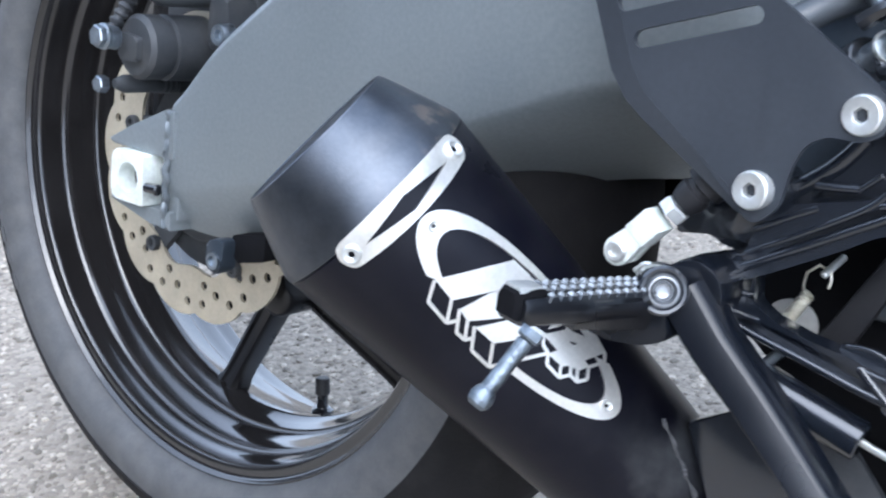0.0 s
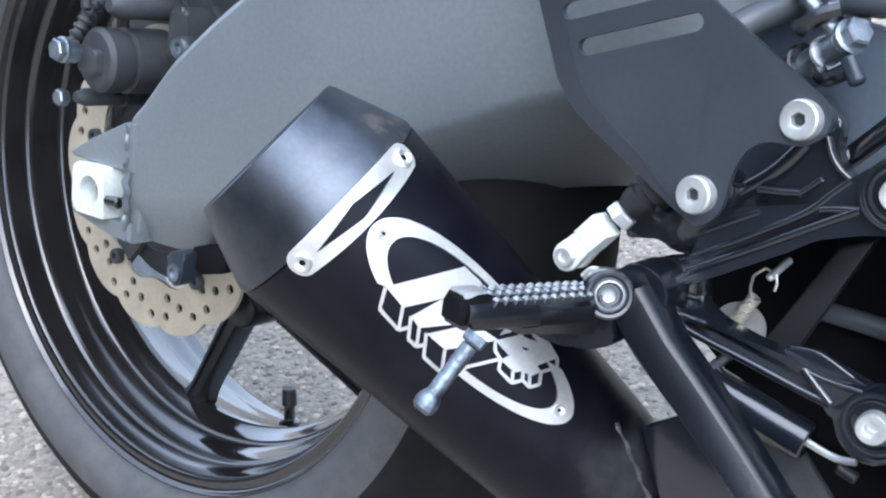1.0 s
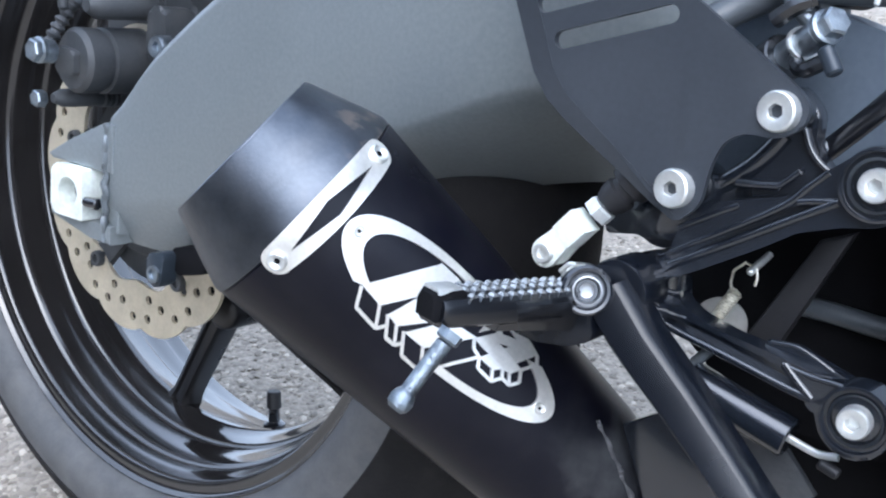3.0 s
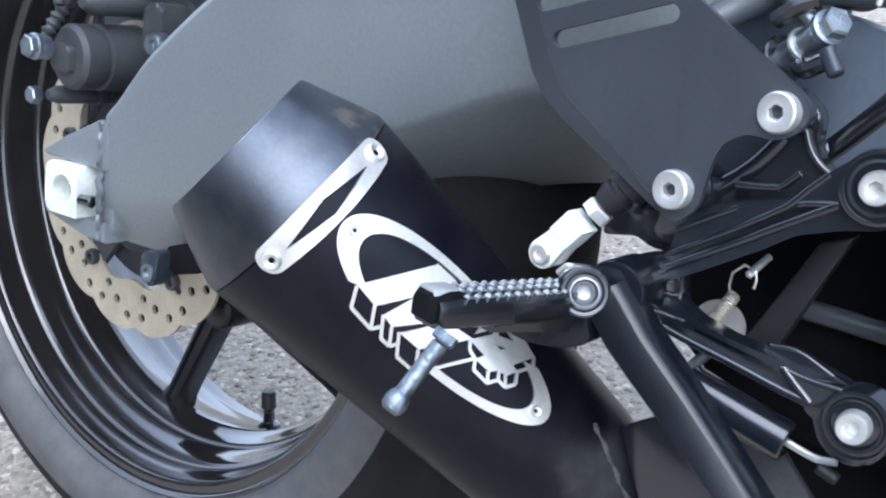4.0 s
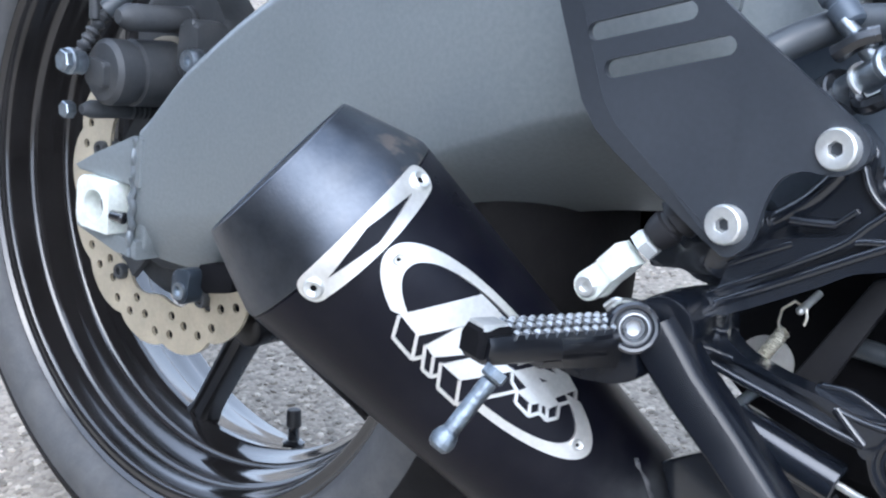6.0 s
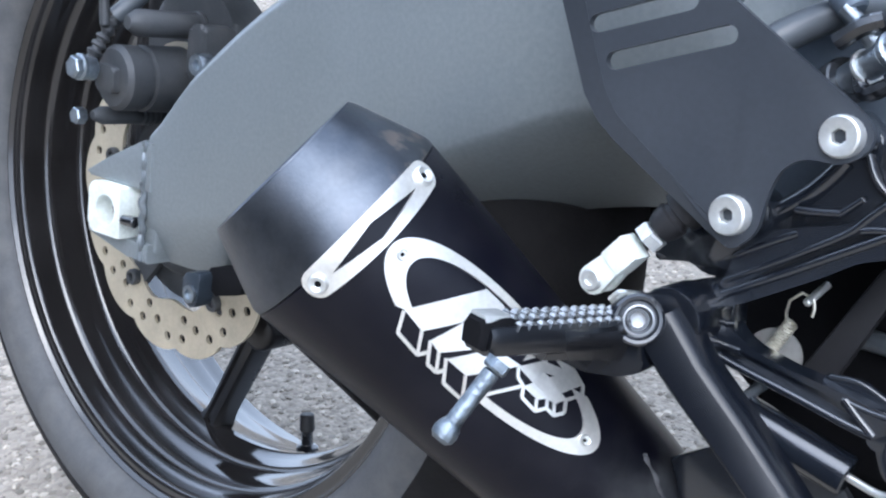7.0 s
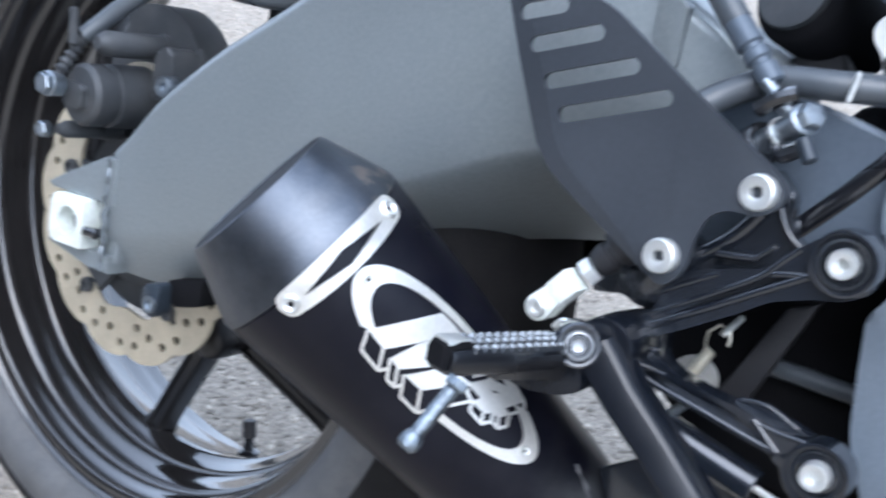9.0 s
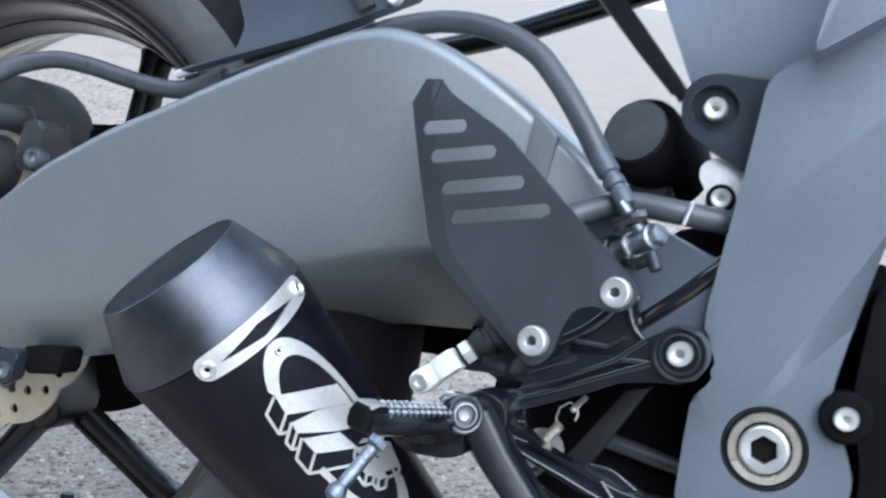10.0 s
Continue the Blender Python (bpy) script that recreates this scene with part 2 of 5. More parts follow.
def prism(outline, y0, y1, bevel=0.002, segments=2, tilt=0.0, origin_x=0.0, bm=None):
    """A plate with an outline in x and z, from y0 to y1 (y1 is the far side), softened at its edges; tilt leans y with x."""
    own = bmesh.new()
    n = len(outline)
    area = sum(outline[i][0] * outline[(i + 1) % n][1] - outline[(i + 1) % n][0] * outline[i][1] for i in range(n))
    pts = outline if area > 0 else outline[::-1]
    near = [own.verts.new((x, y0 + tilt * (x - origin_x), z)) for x, z in pts]
    far = [own.verts.new((x, y1 + tilt * (x - origin_x), z)) for x, z in pts]
    own.faces.new(near)
    own.faces.new(far[::-1])
    for i in range(n):
        j = (i + 1) % n
        own.faces.new((near[i], far[i], far[j], near[j]))
    if bevel:
        rim = [e for e in own.edges if (e.verts[0] in near) == (e.verts[1] in near)]
        bmesh.ops.bevel(own, geom=rim, offset=bevel, segments=segments, profile=0.5, affect="EDGES", clamp_overlap=True)
    if bm is None:
        return own
    join(bm, own)
    return bm


def join(bm, other):
    me = bpy.data.meshes.new("scratch")
    other.to_mesh(me)
    other.free()
    bm.from_mesh(me)
    bpy.data.meshes.remove(me)
    return bm


def rounded(points, radius, steps=4):
    """Rounds the corners of an outline in x and z."""
    out = []
    n = len(points)
    for i in range(n):
        a, p, c = (Vector(points[k % n]) for k in (i - 1, i, i + 1))
        u, v = a - p, c - p
        r = min(radius, u.length * 0.45, v.length * 0.45)
        s, e = p + u.normalized() * r, p + v.normalized() * r
        for k in range(steps + 1):
            t = k / steps
            q = s * (1 - t) ** 2 + p * 2 * t * (1 - t) + e * t * t
            out.append((q.x, q.y))
    return out


def limb(p0, r0, p1, r1, n=10):
    """The outline, in x and z, of a tapered bar with round ends."""
    a = math.atan2(p1[1] - p0[1], p1[0] - p0[0])
    out = []
    for (cx, cz), r, start in ((p1, r1, a - math.pi / 2), (p0, r0, a + math.pi / 2)):
        out += [(cx + r * math.cos(start + math.pi * i / n), cz + r * math.sin(start + math.pi * i / n)) for i in range(n + 1)]
    return out


def circle(cx, cz, r, n=28):
    return [(cx + r * math.cos(2 * math.pi * i / n), cz + r * math.sin(2 * math.pi * i / n)) for i in range(n)]


def socket_bolt(at, direction, r=0.008, h=0.006, hexr=0.0042, deep=0.0066, n=24):
    """A socket-head bolt: chamfered head with a six-sided hole."""
    d, a, b = axes_of(direction)
    o = Vector(at)
    bm = bmesh.new()

    def ring(hh, rr, six=False):
        out = []
        for i in range(n):
            t = 2 * math.pi * i / n
            k = rr
            if six:
                k = rr * math.cos(math.pi / 6) / math.cos((t % (math.pi / 3)) - math.pi / 6)
            out.append(o + d * hh + (a * math.cos(t) + b * math.sin(t)) * k)
        return out
    loft(bm, [ring(min(-0.002, h - deep - 0.001), r), ring(h * 0.45, r), ring(h * 0.80, r * 0.97), ring(h, r * 0.89), ring(h, hexr * 1.35), ring(h - 0.0004, hexr * 1.1, True),
              ring(h - deep, hexr, True)])
    return bm


def hex_head(at, direction, r=0.006, h=0.005, flange=0.0):
    """A six-sided bolt head or nut, with a flange if one is given."""
    bm = bmesh.new()
    d, a, b = axes_of(direction)
    o = Vector(at)
    rings = []
    for hh, rr in ((0, r), (h - 0.0009, r), (h, r * 0.86)):
        rings.append([o + d * hh + (a * math.cos(math.pi / 3 * i) + b * math.sin(math.pi / 3 * i)) * rr for i in range(6)])
    loft(bm, rings)
    if flange:
        lathe([(-0.0015, flange), (0.0004, flange), (0.0012, flange * 0.85)], at, direction, 24, bm)
    return bm


def cut(bm, cutter):
    """Takes the volume of one closed bmesh out of another."""
    obs = []
    for b in (bm, cutter):
        bmesh.ops.recalc_face_normals(b, faces=b.faces)
        me = bpy.data.meshes.new("scratch")
        b.to_mesh(me)
        b.free()
        obs.append(new("scratch", me))
    mod = obs[0].modifiers.new("cut", "BOOLEAN")
    mod.operation, mod.object, mod.solver = "DIFFERENCE", obs[1], "EXACT"
    got = bmesh.new()
    got.from_object(obs[0], bpy.context.evaluated_depsgraph_get())
    for o in obs:
        me = o.data
        bpy.data.objects.remove(o)
        bpy.data.meshes.remove(me)
    return got


# ---- ground ----
def ground_sheet():
    bm = bmesh.new()
    s = [-900, -60, -8, -2, 2, 8, 60, 900]
    vs = [[bm.verts.new((x, y, 0)) for x in s] for y in s]
    for j in range(len(s) - 1):
        for i in range(len(s) - 1):
            bm.faces.new((vs[j][i], vs[j][i + 1], vs[j + 1][i + 1], vs[j + 1][i]))
    me = bpy.data.meshes.new("ground")
    bm.to_mesh(me)
    bm.free()
    me.materials.append(GROUND)
    return tagged(new("ground", me), "pale grey chip-sealed asphalt with loose chippings", "ground", kind="structure")


ground_sheet()


def chippings(count, seed):
    """Stones of the worn surface, half sunk, on the stretch beside and behind the motorcycle."""
    rng = np.random.default_rng(seed)
    g = (1 + 5 ** 0.5) / 2
    v = np.array([(-1, g, 0), (1, g, 0), (-1, -g, 0), (1, -g, 0), (0, -1, g), (0, 1, g), (0, -1, -g), (0, 1, -g), (g, 0, -1), (g, 0, 1), (-g, 0, -1), (-g, 0, 1)]) / (1 + g * g) ** 0.5
    f = np.array([(0, 11, 5), (0, 5, 1), (0, 1, 7), (0, 7, 10), (0, 10, 11), (1, 5, 9), (5, 11, 4), (11, 10, 2), (10, 7, 6), (7, 1, 8),
                  (3, 9, 4), (3, 4, 2), (3, 2, 6), (3, 6, 8), (3, 8, 9), (4, 9, 5), (2, 4, 11), (6, 2, 10), (8, 6, 7), (9, 8, 1)])
    far = rng.random(count) ** 1.6
    x = rng.uniform(-1, 1, count) * (0.7 + 1.9 * far) - 0.75 * far - 0.05
    y = -0.35 + 3.0 * far
    size = rng.uniform(0.0018, 0.0052, count) * (0.8 + 0.5 * far)
    turn = rng.uniform(0, 2 * np.pi, count)
    shape = v[None] * (1 + rng.uniform(-0.28, 0.28, (count, 12, 1))) * size[:, None, None] * np.stack([rng.uniform(0.8, 1.5, count), rng.uniform(0.7, 1.1, count), rng.uniform(0.3, 0.6, count)], 1)[:, None]
    c, s = np.cos(turn)[:, None], np.sin(turn)[:, None]
    pts = np.stack([shape[..., 0] * c - shape[..., 1] * s + x[:, None], shape[..., 0] * s + shape[..., 1] * c + y[:, None], shape[..., 2] + 0.0002], -1)
    faces = (f[None] + 12 * np.arange(count)[:, None, None]).reshape(-1, 3)
    me = bpy.data.meshes.new("chippings")
    me.from_pydata(pts.reshape(-1, 3).tolist(), [], faces.tolist())
    me.materials.append(STONE)
    return tagged(new("chippings", me), "pale grey and buff stone chippings on the asphalt", "gravel", kind="stuff")


chippings(60000, 3)


def plain_wall(name, x0, x1, y0, y1, height, label):
    bm = bmesh.new()
    loft(bm, [[(x0, y0, z), (x1, y0, z), (x1, y1, z), (x0, y1, z)] for z in (0.0, height)])
    me = bpy.data.meshes.new(name)
    bmesh.ops.recalc_face_normals(bm, faces=bm.faces)
    bm.to_mesh(me)
    bm.free()
    me.materials.append(UNSEEN_WALL)
    return tagged(new(name, me), label, "wall", kind="structure")


# Walls added behind the camera, never in view, to give glossy parts dark reflections.
plain_wall("unseen_wall_south", -1.0, 2.5, -5.6, -5.2, 3.8, "added unseen wall that darkens reflections")
plain_wall("unseen_wall_west", -14.0, -1.0, -5.6, -5.2, 6.4, "taller added unseen wall that darkens reflections")

# ---- the motorcycle ----
motorcycle = new("motorcycle")
motorcycle.matrix_world = BIKE @ Matrix.Translation(BASE)
place[motorcycle] = BASE
tagged(motorcycle, "black and charcoal sport motorcycle leaning on its side stand", "motorcycle")


# ---- rear wheel ----
def wheel_rim():
    half = [(-0.0605, 0.2310), (-0.0622, 0.2300), (-0.0622, 0.2288), (-0.0608, 0.2276), (-0.0592, 0.2268), (-0.0584, 0.2255), (-0.0582, 0.2235), (-0.0579, 0.2205), (-0.0572, 0.2188), (-0.0558, 0.2178),
            (-0.0535, 0.2172), (-0.0450, 0.2162), (-0.0385, 0.2153), (-0.0362, 0.2144), (-0.0350, 0.2128), (-0.0338, 0.2112), (-0.0315, 0.2104), (-0.0220, 0.2088), (-0.0140, 0.2075), (-0.0122, 0.2067),
            (-0.0112, 0.2052), (-0.0100, 0.2038), (-0.0080, 0.2031), (0.0, 0.2008)]
    inner = half + [(0.0090, 0.1988), (0.0105, 0.1978), (0.0145, 0.1978), (0.0160, 0.1988)] + [(0.0250 - y, r) for y, r in half[::-1][1:]]
    outer = [(0.0815, 0.2335), (0.058, 0.226), (0.0125, 0.2135), (-0.036, 0.226), (-0.0565, 0.2335)]
    return lathe(inner + outer, (0, 0, 0), (0, 1, 0), 120, closed=True)


rear_wheel = part("rear_wheel", wheel_rim(), RIM, motorcycle, "gloss black cast rear wheel rim with stepped barrel")


TYRE_Y, TYRE_W, TYRE_R = 0.006, 0.0815, 0.250


def tyre_point(a, lift=0.0):
    a = radians(a)
    return (TYRE_Y + (TYRE_W + lift) * math.sin(a), TYRE_R + (0.065 + lift) * math.cos(a))


def tyre_skin():
    near = [(-0.0596, 0.2296), (-0.0645, 0.2302), (-0.0698, 0.2340), (-0.0738, 0.2410)]
    prof = near + [tyre_point(a) for a in range(-90, 91, 3)] + [(2 * TYRE_Y - y, r) for y, r in near[::-1]][:-1] + [(0.079, 0.2352)]
    return lathe(prof + [(0.079, 0.242), (-0.0540, 0.236)], (0, 0, 0), (0, 1, 0), 140, closed=True)


tyre = part("tyre", tyre_skin(), TYRE, rear_wheel, "dusty worn black road tyre")
# The dark band runs onto the sidewall to paint in the shadow there.
band = [tyre_point(a, 0.0010) for a in range(-75, 76, 3)]
part("tread", lathe([tyre_point(-76, -0.001)] + band + [tyre_point(76, -0.001)], (0, 0, 0), (0, 1, 0), 140, closed=True), TREAD, tyre, "smooth black tread band, widened for shade")


def spoke(p, q, w0, w1, t0, t1):
    """A cast spoke from the hub to the rim with a groove down its outer face."""
    p, q = Vector(p), Vector(q)
    d = (q - p).normalized()
    out = Vector((0, -1, 0))
    out = (out - d * out.dot(d)).normalized()
    s = d.cross(out)
    bm = bmesh.new()
    rings = []
    for k in range(9):
        f = k / 8
        c = p.lerp(q, f)
        flare = 1 + 0.55 * max(0, (f - 0.8) / 0.2) ** 2
        w, t = (w0 + (w1 - w0) * f) * flare, t0 + (t1 - t0) * f
        sec = [(-1, -1), (-1, 0.45), (-0.75, 0.9), (-0.4, 1), (-0.25, 0.72), (0.25, 0.72), (0.4, 1), (0.75, 0.9), (1, 0.45), (1, -1)]
        rings.append([c + s * (u * w) + out * (v * t) for u, v in sec])
    loft(bm, rings)
    return bm


def polar(r, a, y):
    return (r * math.cos(radians(a)), y, r * math.sin(radians(a)))


for k in range(3):
    a = -56 + 120 * k
    part("spoke", spoke(polar(0.100, a - 5, -0.022), polar(0.203, a - 46, 0.018), 0.0090, 0.0082, 0.010, 0.010), SPOKE, rear_wheel)
    part("spoke", spoke(polar(0.100, a - 4, 0.006), polar(0.203, a + 14, 0.020), 0.0095, 0.0085, 0.009, 0.009), SPOKE, rear_wheel)
hub = bmesh.new()
lathe([(-0.085, 0.02), (-0.085, 0.030), (-0.055, 0.036), (-0.05, 0.045), (-0.045, 0.05), (0.04, 0.05), (0.05, 0.045), (0.085, 0.035), (0.085, 0.02)], (0, 0, 0), (0, 1, 0), 48, hub)
for k in range(3):
    a = -58 + 120 * k
    prism(limb(polar(0.04, a, 0)[::2], 0.026, polar(0.100, a, 0)[::2], 0.016), -0.034, 0.016, 0.006, 3, bm=hub)
part("hub", hub, SPOKE, rear_wheel)
part("hub_flange", lathe([(-0.054, 0.03), (-0.054, 0.072), (-0.050, 0.074), (-0.046, 0.074), (-0.046, 0.03)], (0, 0, 0), (0, 1, 0), 60, closed=True), CASTING, rear_wheel)
valve = rod((0.044, 0.040, -0.198), (0.0425, 0.040, -0.182), 0.0050, 0.0042, 16)
lathe([(0, 0.0088), (0.004, 0.0090), (0.006, 0.0060)], (0.0445, 0.040, -0.2005), (-0.1, 0, 1), 20, valve)
stem = part("valve_stem", valve, GLOSS, rear_wheel)
part("valve_cap", rod((0.0425, 0.040, -0.184), (0.0408, 0.040, -0.170), 0.0060, 0.0056, 14), RUBBER, stem, "black plastic valve cap")

sprocket = lathe([(0.070, 0.03), (0.070, 0.104), (0.0715, 0.112), (0.0765, 0.112), (0.078, 0.104), (0.078, 0.03)], (0, 0, 0), (0, 1, 0), 86, closed=True)
part("rear_sprocket", sprocket, DARK, rear_wheel, "dark rear sprocket")

# moulded marks on the tyre's side, worn past reading
for a in (183, 187.5, 192, 196.5, 202, 206, 211):
    m0 = bmesh.new()
    ring = []
    for da, r in ((0, 0.259), (3.0, 0.259), (3.0, 0.270), (0, 0.270)):
        w = TYRE_W * math.sin(math.acos((r - TYRE_R) / 0.065))
        ring.append((a + da, r, TYRE_Y - w - 0.0002))
    near = [m0.verts.new(polar(r, x, y - 0.0008)) for x, r, y in ring]
    far = [m0.verts.new(polar(r, x, y + 0.002)) for x, r, y in ring]
    m0.faces.new(near)
    for i in range(4):
        m0.faces.new((near[i], near[(i + 1) % 4], far[(i + 1) % 4], far[i]))
    part("moulded_mark", m0, TYRE, tyre)


# ---- brake disc ----
def disc_plate():
    n = 240
    outer = []
    for i in range(n):
        t = 2 * math.pi * i / n
        wave = abs(math.sin(t * 6.5 + 0.4))
        outer.append((t, 0.1045 + 0.0065 * wave ** 0.6))
    bm = bmesh.new()
    rows = []
    for y, grow in ((-0.0628, 0), (-0.0655, 0)):
        rows.append([bm.verts.new((r * math.cos(t), y, r * math.sin(t))) for t, r in outer])
        rows.append([bm.verts.new(((0.074 + 0.003 * math.cos(t * 10)) * math.cos(t), y, (0.074 + 0.003 * math.cos(t * 10)) * math.sin(t))) for t, r in outer])
    o0, i0, o1, i1 = rows
    for i in range(n):
        j = (i + 1) % n
        bm.faces.new((o0[i], o0[j], i0[j], i0[i]))
        bm.faces.new((o1[i], i1[i], i1[j], o1[j]))
        bm.faces.new((o0[i], o1[i], o1[j], o0[j]))
        bm.faces.new((i0[i], i0[j], i1[j], i1[i]))
    drills = bmesh.new()
    for k in range(13):
        for r, da in ((0.0835, 3), (0.0905, 11), (0.0975, 1), (0.0985, 19)):
            lathe([(-0.012, 0.0035), (0.012, 0.0035)], polar(r, k * 360 / 13 + da, -0.063), (0, 1, 0), 10, drills)
    return cut(bm, drills)


brake_disc = part("brake_disc", disc_plate(), DISC, motorcycle, "wavy-edged drilled steel brake disc")
# Near-black ring added behind the disc to paint its drilled holes dark.
part("hole_backing", lathe([(-0.0624, 0.079), (-0.0624, 0.1030), (-0.0610, 0.1030), (-0.0610, 0.079)], (0, 0, 0), (0, 1, 0), 90, closed=True), DARK, brake_disc)
carrier = lathe([(-0.064, 0.022), (-0.064, 0.050), (-0.062, 0.052), (-0.058, 0.052), (-0.058, 0.022)], (0, 0, 0), (0, 1, 0), 60, closed=True)
for k in range(5):
    prism(limb(polar(0.04, 72 * k + 20, 0)[::2], 0.014, polar(0.078, 72 * k + 20, 0)[::2], 0.008), -0.0645, -0.0585, 0.001, 1, bm=carrier)
part("disc_carrier", carrier, CASTING, brake_disc)
for k in range(5):
    b = socket_bolt(polar(0.077, 72 * k + 20, -0.0665), (0, -1, 0), 0.006, 0.004, 0.003, 0.003, 18)
    part("disc_bolt", b, CASTING, brake_disc)


# ---- swing arm ----
def along(keys, x):
    for (x0, v0), (x1, v1) in zip(keys, keys[1:]):
        if x <= x1:
            f = (x - x0) / (x1 - x0)
            return v0 + (v1 - v0) * f
    return keys[-1][1]


def eased(keys, x, w=0.012):
    return sum(along(keys, x + w * k / 4) for k in range(-4, 5)) / 9


ARM_TOP = [(-0.1, 0.045), (0.030, 0.052), (0.050, 0.074), (0.070, 0.097), (0.118, 0.134), (0.161, 0.161), (0.196, 0.184), (0.231, 0.205), (0.264, 0.224), (0.286, 0.2325),
           (0.305, 0.234), (0.324, 0.231), (0.343, 0.2255), (0.366, 0.2155), (0.389, 0.2045), (0.426, 0.184), (0.449, 0.171), (0.475, 0.156), (0.7, 0.1)]
ARM_LOW = [(-0.1, -0.029), (0.050, -0.030), (0.075, -0.030), (0.120, -0.0205), (0.157, -0.005), (0.225, 0.027), (0.285, 0.049), (0.323, 0.059), (0.376, 0.0690), (0.395, 0.073), (0.436, 0.080), (0.447, 0.146), (0.475, 0.146), (0.7, 0.1)]
ARM_CREASE = [(-0.1, -0.016), (0.05, -0.008), (0.12, 0.012), (0.20, 0.042), (0.26, 0.072), (0.287, 0.083), (0.316, 0.098), (0.346, 0.108), (0.385, 0.115), (0.420, 0.122), (0.440, 0.152), (0.475, 0.150), (0.7, 0.1)]
ARM_TUCK = [(-0.1, 0.006), (0.05, 0.010), (0.15, 0.026), (0.24, 0.058), (0.30, 0.078), (0.38, 0.078), (0.42, 0.020), (0.7, 0.006)]


def arm_skin(x0=0.034, x1=0.448, side=-1.0, near_face=0.1165, deep=0.100):
    bm = bmesh.new()
    rings = []
    n = 64
    for i in range(n + 1):
        x = x0 + (x1 - x0) * i / n
        top, low, crease, tuck = eased(ARM_TOP, x), eased(ARM_LOW, x), eased(ARM_CREASE, x), eased(ARM_TUCK, x)
        crease = max(crease, low + 0.012)
        face = near_face - 0.30 * max(0.0, x - 0.285) ** 1.5
        r = 0.009
        ring = []
        for k in range(7):
            a = radians(90 * k / 6)
            ring.append((face - r + r * math.sin(a), top - r + r * math.cos(a)))
        ring += [(face + 0.0008, top * 0.5 + crease * 0.5)]
        p0, p1, p2 = (face, crease + 0.010), (face - 0.004, crease - 0.006), (face - tuck - 0.008, low)
        for k in range(9):
            f = k / 8
            ring.append(tuple(p0[j] * (1 - f) ** 2 + p1[j] * 2 * f * (1 - f) + p2[j] * f * f for j in (0, 1)))
        ring += [(near_face - deep + 0.004, low), (near_face - deep, low + 0.004), (near_face - deep, top - 0.006), (near_face - deep + 0.006, top)]
        rings.append([(x, side * y, z) for y, z in ring])
    loft(bm, rings)
    return bm


swing_arm = part("swing_arm", arm_skin(), ARM, motorcycle, "charcoal satin fabricated swing arm with raised bracing", sharp=40)


# the axle end of the arm, with its weld and sliding block
end = prism([(-0.030, 0.021), (-0.004, 0.034), (0.030, 0.050), (0.040, 0.050), (0.040, 0.018), (-0.024, 0.018)], -0.119, -0.066, 0.002)
prism([(-0.024, -0.0165), (0.040, -0.0165), (0.040, -0.029), (0.020, -0.028), (-0.026, -0.020)], -0.119, -0.066, 0.002, bm=end)
prism([(0.026, -0.02), (0.042, -0.022), (0.042, 0.03), (0.026, 0.03)], -0.114, -0.066, 0.002, bm=end)
arm_end = part("arm_end", end, ARM, swing_arm)
bead = [(0.0335 + 0.0006 * math.sin(k * 2.1), -0.1184 - 0.0006 * math.cos(k * 1.7), 0.050 - 0.078 * k / 22) for k in range(23)]
part("weld_bead", tube(bead, 0.0024, 8, 3, radii=lambda f: 0.0024 + 0.0003 * math.sin(f * 37 + 2 * math.sin(f * 17))), WELD, arm_end, "rough raised weld seam")
block = prism(rounded([(-0.0165, 0.0120), (-0.0125, 0.0175), (0.0175, 0.0180), (0.0190, -0.0165), (-0.0130, -0.0165), (-0.0165, -0.0130)], 0.002), -0.125, -0.07, 0.0012)
block = cut(block, lathe([(-0.03, 0.0102), (0.03, 0.0102)], (0.0022, -0.125, 0), (0, 1, 0), 28))
axle_block = part("axle_block", block, ZINC, motorcycle, "pale plated axle adjuster block")
part("axle", lathe([(0, 0.0070), (0.001, 0.0100), (0.055, 0.0100), (0.055, 0.0055)], (0.0022, -0.1135, 0), (0, 1, 0), 24), CASTING, axle_block)
part("axle_clip", rod((0.0195, -0.1235, -0.003), (0.031, -0.1215, -0.003), 0.0034, 0.0040, 12), GLOSS, axle_block)
lug = prism(rounded([(0.079, -0.024), (0.0955, -0.021), (0.0940, -0.040), (0.090, -0.045), (0.084, -0.045), (0.079, -0.040)], 0.005), -0.120, -0.108, 0.0015)
part("arm_stop", prism(rounded([(0.090, -0.020), (0.122, -0.012), (0.122, -0.030), (0.096, -0.037)], 0.003), -0.110, -0.090, 0.0015), DARK, swing_arm)
stand_lug = part("stand_lug", lug, GUARD, swing_arm, "tapped lug under the arm")
part("lug_bolt", lathe([(0, 0.0055), (0.002, 0.0055), (0.002, 0.0035), (-0.004, 0.003)], (0.088, -0.1205, -0.036), (0, -1, 0), 20), DULL_STEEL, stand_lug)

part("arm_band", prism(rounded([(0.3895, 0.2030), (0.4055, 0.1935), (0.4045, 0.165), (0.392, 0.168)], 0.002), -0.1085, -0.100, 0.0010), ARM, swing_arm, "raised welded band across the arm")

